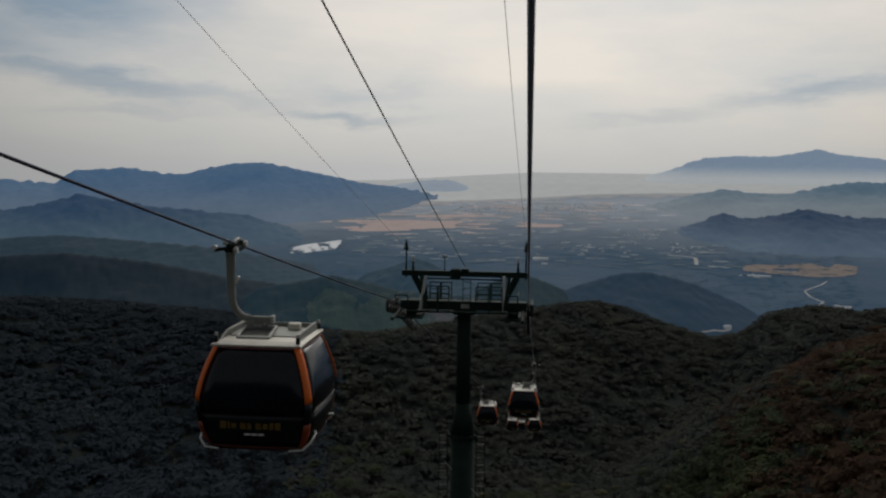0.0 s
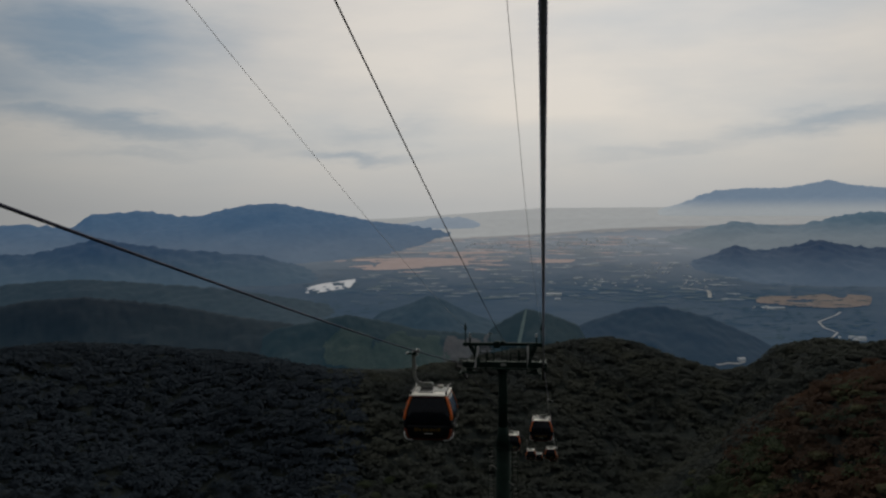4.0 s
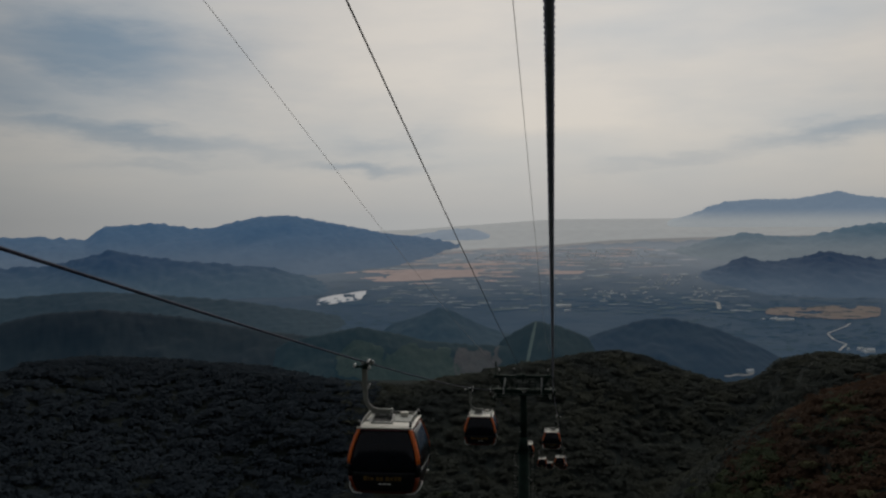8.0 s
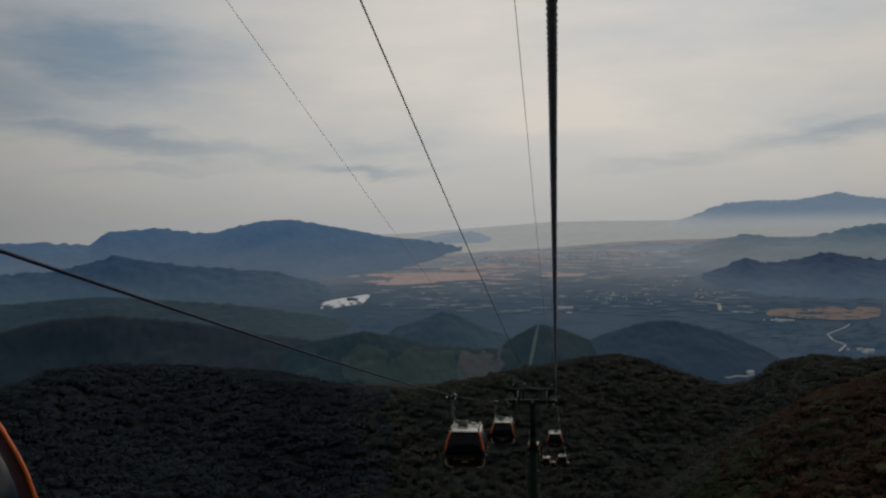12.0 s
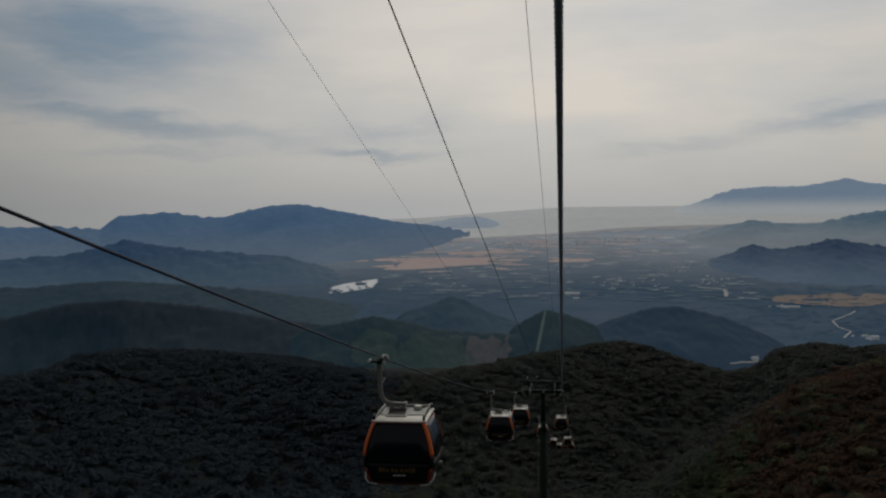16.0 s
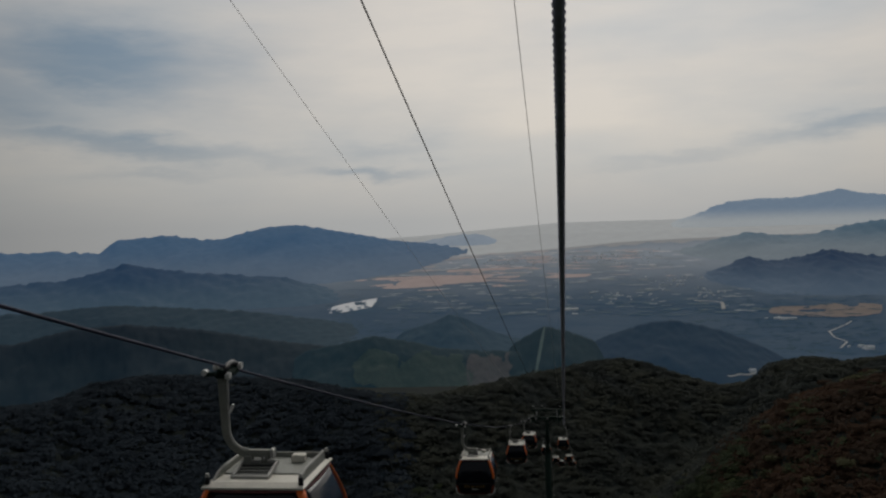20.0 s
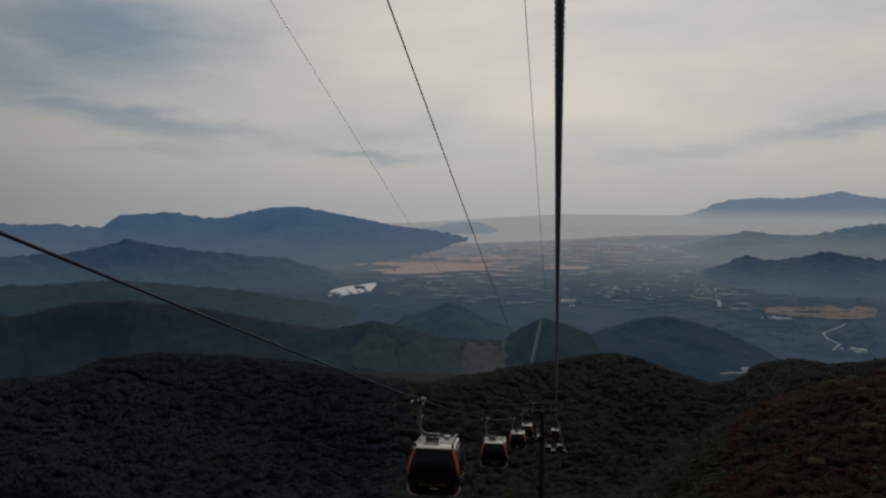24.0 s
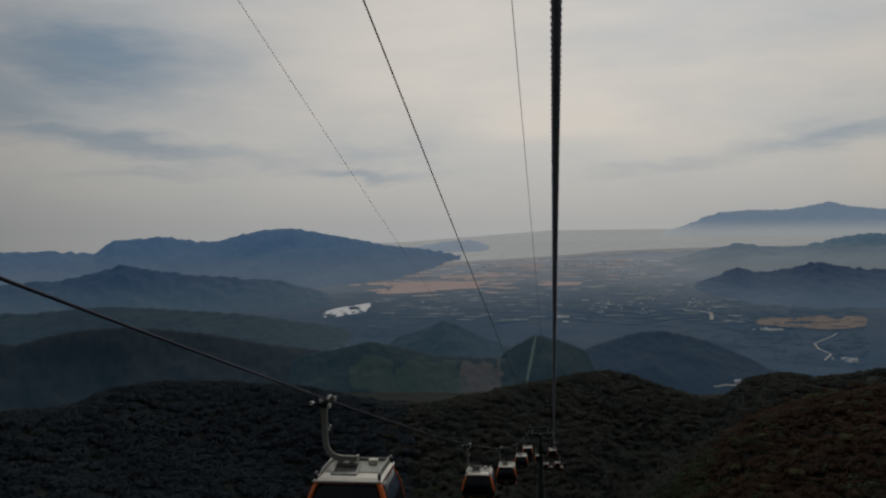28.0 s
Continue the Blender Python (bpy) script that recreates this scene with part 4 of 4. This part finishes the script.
        part("lamp", rod((x, 0, 1.6), (x, 0, 1.78), 0.05, 8), M["white"], p, "small pale signal lamp")
    for x, s in ((-4.72, 1), (-0.12, -1)):
        p = part("lightning_rod", rod((x, 0, 0.95), (x, 0, 2.1), 0.03, 8), S, t)
        part("rod_tip", rod((x, 0, 2.02), (x, 0, 2.42), 0.10, 10, 0.02), S, p)
    sheave_train(t, 0.0, -1, 12, 0.3)
    sheave_train(t, -ROPE_GAUGE, 1, 12, 0.3)
    for x in (0.05, -ROPE_GAUGE - 0.05):
        s = 1 if x > 0 else -1
        part("rope_catcher", box(x, x + s * 0.14, -0.7, 0.7, -0.35, 0.12, bevel=0.03), S, t)
    return t


def ground_z(x, y):
    return float(near_height(np.array([[float(x)]]), np.array([[float(y)]]))[0, 0])


build_tower(pose(0, TOWER_Y, TOWER_Z), TOWER_Z - ground_z(-2.45, TOWER_Y) + 0.6)
build_tower(pose(0, -262.0, float(line_z(-262.0))), float(line_z(-262.0)) - ground_z(-2.45, -262) + 0.6)


# ---- gondolas ----
PROFILE = ((0.0, 0.80, 0.84), (0.08, 0.86, 0.90), (0.35, 0.95, 1.0), (0.70, 1.0, 1.06), (0.95, 1.0, 1.06), (1.25, 0.94, 1.0), (1.55, 0.84, 0.90), (1.76, 0.75, 0.81))
CORNER = 0.09


def half(z):
    zs = [p[0] for p in PROFILE]
    return float(np.interp(z, zs, [p[1] for p in PROFILE])), float(np.interp(z, zs, [p[2] for p in PROFILE]))


def shell(fn, us, zs, thick):
    """A curved panel from a grid of points, given real thickness inwards."""
    bm = bmesh.new()
    g = [[bm.verts.new(fn(u, z)) for u in us] for z in zs]
    for i in range(len(zs) - 1):
        for j in range(len(us) - 1):
            bm.faces.new((g[i][j], g[i][j + 1], g[i + 1][j + 1], g[i + 1][j]))
    bmesh.ops.recalc_face_normals(bm, faces=bm.faces)
    bmesh.ops.solidify(bm, geom=bm.faces[:], thickness=thick)
    return bm


def side_point(k, inset=0.0):
    """Point of side k (0 uphill end, 1 right, 2 downhill end, 3 left) at u in -1..1 and height z."""
    def fn(u, z):
        w, l = half(z)
        bulge = 0.05 * (1 - u * u)
        if k % 2 == 0:
            x, y = u * (w - CORNER), -(l + bulge - inset)
            p = (x, y)
        else:
            p = (w + bulge - inset, u * (l - CORNER))
        if k in (2, 3):
            p = (-p[0], -p[1])
        return (p[0], p[1], z)
    return fn


def corner_point(sx, sy):
    def fn(u, z):
        w, l = half(z)
        a = (u + 1) / 2 * math.pi / 2
        c = CORNER
        return (sx * (w - c + c * 1.12 * math.sin(a)), sy * (l - c + c * 1.12 * math.cos(a)), z)
    return fn


def zrange(a, b, n):
    return [a + (b - a) * i / n for i in range(n + 1)]


def build_gondola(m, mirror, label):
    """Cabin with its floor at z=0; hanger arm on the outer side."""
    g = empty("gondola", m, label, "gondola", "gondolas on the ropes")
    s = -1 if mirror else 1          # +1: the arm stands to the left of the cabin
    us = [-1, -0.75, -0.5, -0.25, 0, 0.25, 0.5, 0.75, 1]
    for k in range(4):
        part("window", shell(side_point(k), us, zrange(0.66, 1.74, 8), 0.02), M["glass"], g, "dark tinted window pane", True)
        part("lower_panel", shell(side_point(k), us, zrange(0.07, 0.645, 5), 0.03), M["black"], g, "glossy black lower panel", True)
        part("sill", shell(side_point(k, -0.012), us, zrange(0.0, 0.068, 1), 0.04), M["red"], g, "dark red sill", True)
        part("waist_rail", shell(side_point(k, -0.004), us, [0.64, 0.665], 0.02), M["glass"], g)
        part("cant_rail", shell(side_point(k, -0.012), us, [1.735, 1.765], 0.03), M["red"], g, "dark red rail under the roof edge")
    for sx in (-1, 1):
        for sy in (-1, 1):
            f = corner_point(sx, sy)
            part("corner_pillar", shell(f, [-1, -0.5, 0, 0.5, 1], zrange(0.86, 1.765, 8), 0.03), M["orange"], g, "orange curved corner pillar", True)
            part("pillar_foot", shell(f, [-1, -0.5, 0, 0.5, 1], zrange(0.0, 0.50, 4), 0.03), M["deep"], g, "orange lower corner panel", True)
            part("pillar_middle", shell(f, [-1, -0.5, 0, 0.5, 1], zrange(0.50, 0.86, 3), 0.03), M["black"], g, "", True)
            w, l = half(0.1)
            gu = sweep([(sx * (w - 0.25), sy * (l + 0.08), 0.03), (sx * (w - 0.02), sy * (l + 0.07), 0.05), (sx * (w + 0.10), sy * (l - 0.02), 0.16),
                        (sx * (w + 0.14), sy * (l - 0.25), 0.26), (sx * (w + 0.06), sy * (l - 0.42), 0.27)], 0.017, 8)
            part("corner_guard", gu, M["white"], g, "white tubular corner guard", True)
    part("floor_pan", box(-0.78, 0.78, -0.82, 0.82, -0.03, 0.02, bevel=0.02), M["black"], g)
    # the roof: cream plate with a sloping apron, grey side boards, corner posts
    bm = bmesh.new()
    for z, w, l in ((1.765, 0.775, 0.835), (1.79, 0.785, 0.845), (1.80, 0.775, 0.835), (1.845, 0.66, 0.70)):
        for x, y in ((-w, -l), (w, -l), (w, l), (-w, l)):
            bm.verts.new((x, y, z))
    bm.verts.ensure_lookup_table()
    v = bm.verts
    for i in range(3):
        for j in range(4):
            bm.faces.new((v[4 * i + j], v[4 * i + (j + 1) % 4], v[4 * i + 4 + (j + 1) % 4], v[4 * i + 4 + j]))
    bm.faces.new((v[3], v[2], v[1], v[0]))
    bm.faces.new((v[12], v[13], v[14], v[15]))
    roof = part("roof", bm, M["roof"], g, "cream roof plate with a sloping edge")
    profile = [(-0.66, 1.82), (-0.58, 1.87), (-0.46, 1.915), (-0.28, 1.945), (0.70, 1.95), (0.70, 1.82)]
    for sx in (-1, 1):
        bm = bmesh.new()
        for x in (sx * 0.69, sx * 0.645):
            ring = [bm.verts.new((x + sx * (0.02 if z < 1.85 else 0.0), y, z)) for y, z in profile]
            bm.faces.new(ring)
        bm.verts.ensure_lookup_table()
        n = len(profile)
        for i in range(n):
            bm.faces.new((bm.verts[i], bm.verts[(i + 1) % n], bm.verts[n + (i + 1) % n], bm.verts[n + i]))
        bmesh.ops.recalc_face_normals(bm, faces=bm.faces)
        part("side_board", bm, M["roofgrey"], roof, "grey upright roof board")
        part("board_rim", sweep([(sx * 0.667, y, z + 0.008) for y, z in profile[:5]], 0.013, 6), M["galv"], roof)
        for sy in (-1, 1):
            x, y = sx * 0.715, sy * 0.745
            p = part("corner_post", rod((x, y, 1.80), (x, y, 1.935), 0.04, 12, 0.036), M["black"], roof, "short black corner post", True)
            part("post_cap", rod((x, y, 1.93), (x, y, 1.985), 0.034, 12, 0.026), M["galv"], p)
    part("rear_board", box(-0.64, 0.64, 0.655, 0.70, 1.82, 1.94, bevel=0.008), M["roofgrey"], roof, "grey upright roof board")
    part("roof_deck", box(-0.63, 0.63, -0.30, 0.65, 1.845, 1.865, bevel=0.008), M["roofgrey"], roof, "grey recessed roof deck")
    part("hatch", box(s * 0.36 - 0.11, s * 0.36 + 0.11, 0.30, 0.46, 1.865, 1.985, bevel=0.015), M["roof"], roof, "small cream roof box")
    # suspension tray: tilted frame with a dark mesh, over two bearing plates
    tilt = Matrix.Translation((-s * 0.14, -0.28, 1.915)) @ Matrix.Rotation(radians(13), 4, "X")
    fr = part("mount_frame", box(-0.30, 0.30, -0.27, -0.225, -0.035, 0.035, bevel=0.008, m=tilt), M["galv"], g, "galvanised tilted suspension tray")
    part("frame_bar", box(-0.30, 0.30, 0.225, 0.27, -0.035, 0.035, bevel=0.008, m=tilt), M["galv"], fr)
    for x in (-0.30, 0.255):
        part("frame_bar", box(x, x + 0.045, -0.225, 0.225, -0.035, 0.035, bevel=0.008, m=tilt), M["galv"], fr)
    part("tray_floor", box(-0.256, 0.256, -0.226, 0.226, -0.022, -0.006, m=tilt), M["black"], fr, "dark tray floor")
    for k in range(4):
        part("mesh_bar", box(-0.255, 0.255, -0.17 + 0.11 * k, -0.155 + 0.11 * k, -0.006, 0.008, m=tilt), M["roofgrey"], fr)
    for y in (-0.08, 0.05):
        part("bearing_plate", box(-s * 0.33 - 0.06, -s * 0.33 + 0.06, y, y + 0.03, 1.855, 2.07, bevel=0.008), M["roofgrey"], fr)
        part("bearing_plate", box(-s * 0.06 - 0.05, -s * 0.06 + 0.05, y, y + 0.03, 1.855, 2.07, bevel=0.008), M["roofgrey"], fr)
    part("cross_pin", rod((-s * 0.06, -0.12, 2.03), (-s * 0.06, 0.12, 2.03), 0.022, 8), M["galv"], fr)
    # hanger: flat-sided arm, level over the roof, round the bend and widening up to the grip
    ax, rx = -s * 0.71, -s * 0.62          # the arm, and the rope beside it
    pts, wide = [(s * 0.04, 2.10), (-s * 0.15, 2.10), (-s * 0.33, 2.10)], [0.10, 0.11, 0.11]
    for i in range(1, 9):
        a = math.pi / 2 * i / 8
        pts.append((-s * 0.33 - s * 0.36 * math.sin(a), 2.10 + 0.40 * (1 - math.cos(a))))
        wide.append(0.11 - 0.01 * math.sin(a * 2))
    pts += [(-s * 0.70, 2.75), (-s * 0.707, 3.05), (ax, 3.34)]
    wide += [0.115, 0.13, 0.15]
    bm = bmesh.new()
    rings = []
    for i, (x, z) in enumerate(pts):
        x0, z0 = pts[max(i - 1, 0)]
        x1, z1 = pts[min(i + 1, len(pts) - 1)]
        d = Vector((x1 - x0, 0, z1 - z0)).normalized()
        nrm = Vector((-d.z, 0, d.x))
        c0 = Vector((x, 0, z))
        rings.append([bm.verts.new(c0 + nrm * u * wide[i] / 2 + Vector((0, w * 0.045, 0))) for u, w in ((-1, -1), (1, -1), (1, 1), (-1, 1))])
    for i in range(len(rings) - 1):
        for k in range(4):
            bm.faces.new((rings[i][k], rings[i][(k + 1) % 4], rings[i + 1][(k + 1) % 4], rings[i + 1][k]))
    bm.faces.new(rings[0])
    bm.faces.new(rings[-1])
    bmesh.ops.recalc_face_normals(bm, faces=bm.faces)
    bmesh.ops.bevel(bm, geom=[e for e in bm.edges], offset=0.006, segments=1, affect="EDGES")
    h = part("hanger_arm", bm, M["arm"], g, "grey-green flat-sided curved hanger arm")
    part("arm_end", box(s * 0.06 - 0.03, s * 0.06 + 0.03, -0.065, 0.065, 2.03, 2.17, bevel=0.01), M["galv"], h, "pale end plate")
    # flange in paler steel than the arm: its sky-lit highlight put into the colour
    part("flange", sweep([(x + s * 0.5 * wide[i + 2] * math.sin(min(i, 8) / 8 * math.pi / 2), -0.0, z + 0.5 * wide[i + 2] * math.cos(min(i, 8) / 8 * math.pi / 2)) for i, (x, z) in enumerate(pts[2:])], 0.022, 6),
         M["galv"], h, "inner flange of the arm, paled as a sky-lit edge", True)
    lev = part("release_lever", box(-0.02, 0.02, -0.03, 0.03, -0.075, 0.075, bevel=0.008, m=Matrix.Translation((-s * 0.58, -0.02, 2.80)) @ Matrix.Rotation(s * 0.45, 4, "Y")), M["white"], h, "small white release lever")
    part("lever_pin", rod((-s * 0.68, -0.02, 2.76), (-s * 0.58, -0.02, 2.78), 0.012, 6), M["roofgrey"], lev)
    # grip: long cast body on the rope, arched cover, lever out to one side, guide wheels
    gr = part("grip", box(rx - 0.13, rx + 0.09, -0.26, 0.26, 3.31, 3.42, bevel=0.03), M["steel"], g, "dark cast rope grip")
    part("jaw", box(rx - 0.05, rx + 0.06, -0.36, 0.36, 3.40, 3.475, bevel=0.02), M["steel"], gr)
    part("cover", sweep([(rx + s * 0.05, y, 3.40 + 0.12 * math.cos(y / 0.32 * 1.4)) for y in (-0.32, -0.22, -0.1, 0.0, 0.1, 0.22, 0.32)], 0.045, 8), M["black"], gr, "black arched spring cover", True)
    arm2 = part("coupling_lever", sweep([(ax, -0.05, 3.34), (ax - s * 0.12, -0.05, 3.355), (ax - s * 0.27, -0.05, 3.335)], 0.035, 8), M["steel"], gr, "dark coupling lever", True)
    part("coupling_wheel", rod((ax - s * 0.27, -0.09, 3.375), (ax - s * 0.27, 0.01, 3.375), 0.045, 12), M["white"], arm2, "white plastic roller")
    for dx, y, z in ((0.10, 0.26, 3.43), (-0.07, -0.30, 3.50), (0.10, -0.26, 3.36)):
        part("guide_wheel", rod((rx + s * dx - 0.035, y, z), (rx + s * dx + 0.035, y, z), 0.055, 12), M["white"], gr, "white guide roller")
    # lettering on both ends that cannot be read: bars
    for sy in (-1, 1):
        w, l = half(0.45)
        x = -0.55
        for i, (wd, z0, z1) in enumerate(((0.12, 0.40, 0.53), (0.05, 0.40, 0.53), (0.10, 0.41, 0.50), (0.11, 0.40, 0.52), (0.09, 0.40, 0.53), (0.12, 0.40, 0.53), (0.10, 0.41, 0.51), (0.08, 0.40, 0.53), (0.11, 0.40, 0.53))):
            part("letter_bar", box(x, x + wd - 0.012, sy * (l + 0.048) - 0.012, sy * (l + 0.048) + 0.012, z0, z1, bevel=0.008), M["gold"], g, "dull gold lettering bar")
            x += wd + 0.012 + (0.04 if i in (2, 4) else 0)
        for x in (-0.14, -0.02, 0.10):
            w, l = half(0.30)
            part("letter_bar", box(x, x + 0.10, sy * (l + 0.05) - 0.012, sy * (l + 0.05) + 0.012, 0.29, 0.325), M["white"], g, "small white lettering bar")
    for o in g.children_recursive:
        o.data.transform(Matrix.Scale(0.97, 4))
    return g, rx * 0.97


GRIP_H = 3.45 * 0.97
first = None
for y in (14.8, -16.5, -56.2, -88.2, -122.0, 82.0, 149.0, 216.0):
    if first is None:
        first, arm_x = build_gondola(pose(0, 0, 0), False, "orange and black cabin with pale roof hanging from the rope")
        first.matrix_world = pose(-ROPE_GAUGE - arm_x, y, float(line_z(y) + slack(y)) - GRIP_H)
    else:
        copy_thing(first, pose(-ROPE_GAUGE - arm_x + float(line_x(y)), y, float(line_z(y) + slack(y)) - GRIP_H))
second = None
for y in (57.0, 133.0, 200.0, 267.0):
    if second is None:
        second, arm_x2 = build_gondola(pose(0, 0, 0), True, "orange and black cabin with pale roof hanging from the rope")
        second.matrix_world = pose(-arm_x2 + float(line_x(y)), y, float(line_z(y)) - GRIP_H)
    else:
        copy_thing(second, pose(-arm_x2 + float(line_x(y)), y, float(line_z(y)) - GRIP_H))


# ---- forest ----
def leaf_mesh(name, P, out, size, rs, mat):
    """One mesh of many loose leaf sprays: a small triangle at each of the points P, lying along the crown whose outward direction is out."""
    n = len(P)
    up = rs.normal(size=(n, 3)) * 0.30 + out + np.array([0.0, 0.0, 0.45])
    up /= np.linalg.norm(up, axis=1)[:, None] + 1e-6
    d1 = np.cross(up, rs.normal(size=(n, 3)))
    d1 /= np.linalg.norm(d1, axis=1)[:, None] + 1e-6
    d2 = np.cross(up, d1)
    s = (size * rs.uniform(0.6, 1.4, n))[:, None]
    V = np.stack([P - d1 * s * 0.6 - d2 * s * 0.5, P + d1 * s * 0.7 - d2 * s * 0.3, P + d2 * s * 0.75], 1).reshape(-1, 3).astype(np.float32)
    me = bpy.data.meshes.new(name)
    me.vertices.add(3 * n)
    me.vertices.foreach_set("co", V.ravel())
    me.loops.add(3 * n)
    me.loops.foreach_set("vertex_index", np.arange(3 * n, dtype=np.int32))
    me.polygons.add(n)
    me.polygons.foreach_set("loop_start", np.arange(0, 3 * n, 3, dtype=np.int32))
    me.update(calc_edges=True)
    me.materials.append(mat)
    return me


def crown_points(px, py, pz, size, per, rs, flat=0.62):
    """Points, and the way outward at each, spread through uneven crowns, thickest near the outside, in a few lobes a crown."""
    n = len(px)
    lobe = rs.normal(size=(n, 5, 3))
    lobe /= np.linalg.norm(lobe, axis=2)[:, :, None]
    lobe[:, :, 2] = np.abs(lobe[:, :, 2]) * 0.7
    pick = rs.randint(0, 5, (n, per))
    c = np.take_along_axis(lobe, pick[:, :, None], axis=1) * 0.55
    q = rs.normal(size=(n, per, 3))
    q /= np.linalg.norm(q, axis=2)[:, :, None]
    q[:, :, 2] = np.where(q[:, :, 2] < -0.3, -q[:, :, 2], q[:, :, 2])
    p = c + q * rs.uniform(0.35, 0.62, (n, per, 1))
    p = p * size[:, None, None] * np.array([1.3, 1.3, flat])
    p += np.stack([px, py, pz + (0.02 + 0.4 * flat) * size], -1)[:, None, :]
    p[:, :, 2] = np.maximum(p[:, :, 2], (pz - 0.1)[:, None] + 0.12 * size[:, None] * rs.uniform(0, 1, (n, per)))
    out = c + 0.6 * q
    out[:, :, 2] = np.abs(out[:, :, 2])
    out /= np.linalg.norm(out, axis=2)[:, :, None] + 1e-6
    return p.reshape(-1, 3), out.reshape(-1, 3)


def forest(name, px, py, size, mat, label, per, leaf, rs):
    """Closed canopy on the ground at px, py: one mesh that nobody could count."""
    pz = near_height(px[None, :], py[None, :])[0]
    P, out = crown_points(px, py, pz, size, per, rs)
    ob = new(name, leaf_mesh(name, P, out, np.repeat(leaf * (0.6 + 0.4 * size / size.mean()), per), rs, mat))
    return tagged(ob, label, "forest", kind="stuff")


def scatter(rs, n, az0, az1, r0, r1, dry=False):
    az = rs.uniform(az0, az1, n)
    r = np.sqrt(rs.uniform(r0 * r0, r1 * r1, n))
    x, y = CX + r * np.sin(np.radians(az)), CY + r * np.cos(np.radians(az))
    keep = ~((np.abs(x + 2.5) < 9) & (y < 330))
    if not dry:
        keep &= ~((az > 13) & (az < 34) & (r < 470) & (rs.uniform(0, 1, n) < 0.85))
    return x[keep], y[keep]


rs = np.random.RandomState(4)
for nm, n, a0, a1, r0, r1, sz, mat, per, leaf, lab in (
        ("forest_near", 3600, -11, 18, 50, 330, 2.9, "leaves", 100, 0.68, "dense dark green forest on the slope below the rope"),
        ("forest_evergreen", 4200, -44, -9, 50, 330, 3.0, "shaded", 90, 0.75, "dense blackish forest on the slope, leaves darkened for shade"),
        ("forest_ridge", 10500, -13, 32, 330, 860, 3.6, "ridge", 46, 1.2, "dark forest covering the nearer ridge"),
        ("forest_far_ridge", 10500, -48, -11, 330, 860, 3.9, "hazy", 46, 1.25, "dark forest covering the ridge, leaves blued for haze"),
        ("forest_russet", 6500, 10.5, 36, 50, 490, 2.7, "dry", 62, 0.72, "russet and brown dry trees on the spur"),
        ("forest_around", 9000, 18, 316, 12, 330, 3.4, "leaves", 36, 0.95, "dark forest round the line")):
    x, y = scatter(rs, n, a0, a1, r0, r1, mat == "dry")
    forest(nm, x, y, sz * rs.uniform(0.6, 1.35, len(x)), M[mat], lab, per, leaf, rs)
yy = rs.uniform(-150, 330, 2600)
xx = -2.5 + line_x(yy) + rs.uniform(-10, 10, len(yy))
forest("shrubs", xx, yy, rs.uniform(0.7, 1.5, len(yy)), M["leaves"], "low scrub in the cleared strip under the line", 24, 0.6, rs)


# ---- single trees that stand out of the canopy ----
def build_tree(m, height, rs, mat, label):
    t = empty("tree", m, label, "tree", "trees on the slope")
    pts = [(0, 0, -0.4), (0.06, 0.03, height * 0.25), (-0.05, 0.08, height * 0.5), (0.08, -0.04, height * 0.8)]
    bm = bmesh.new()
    for k in range(3):
        add_rod(bm, pts[k], pts[k + 1], 0.16 - 0.04 * k, 8, 0.12 - 0.04 * k)
    trunk = part("trunk", bm, M["bark"], t)
    for k in range(6):
        a, z = rs.uniform(0, 6.28), height * rs.uniform(0.35, 0.7)
        part("limb", rod((0, 0, z), (math.cos(a) * height * 0.28, math.sin(a) * height * 0.28, z + height * 0.18), 0.05, 6, 0.015), M["bark"], trunk)
    one = np.array([0.0])
    P, out = crown_points(one, one, one + height * 0.42, np.array([height * 0.42]), 420, rs, 0.85)
    me = leaf_mesh("crown", P, out, np.full(len(P), 0.42), rs, mat)
    c = new("crown", me)
    c.parent = t
    return t


rt = np.random.RandomState(21)
kinds = [(build_tree(pose(0, 0, 0), hgt, rt, M[mt], lab), mt) for hgt, mt, lab in (
    (6.0, "leaves", "broad dark green tree above the canopy"), (7.5, "leaves", "tall dark green tree above the canopy"),
    (5.0, "dry", "small russet tree on the spur"), (6.5, "dry", "russet brown tree on the spur"), (7.0, "shaded", "blackish tree above the canopy, leaves darkened for shade"),
    (5.5, "pale", "pale olive tree standing out of the canopy"), (4.2, "pale", "small pale olive tree in the canopy"))]
spots = []
while len(spots) < 230:
    a, r = rt.uniform(-34, 24), rt.uniform(95, 400)
    x, y = CX + r * math.sin(radians(a)), CY + r * math.cos(radians(a))
    if abs(x + 2.5) > 11 and all((x - p[0]) ** 2 + (y - p[1]) ** 2 > 49 for p in spots):
        spots.append((x, y, a))
used = set()
for k, (x, y, a) in enumerate(spots):
    i = 4 if a < -12 else (5 + k % 2 if a > -3 and k % 5 < 3 else (2 + k % 2 if a > 11 else k % 2))
    m = pose(x, y, ground_z(x, y), 0, 0, float(rt.uniform(0, 360)))
    if i not in used:
        kinds[i][0].matrix_world = m
        used.add(i)
    else:
        copy_thing(kinds[i][0], m)
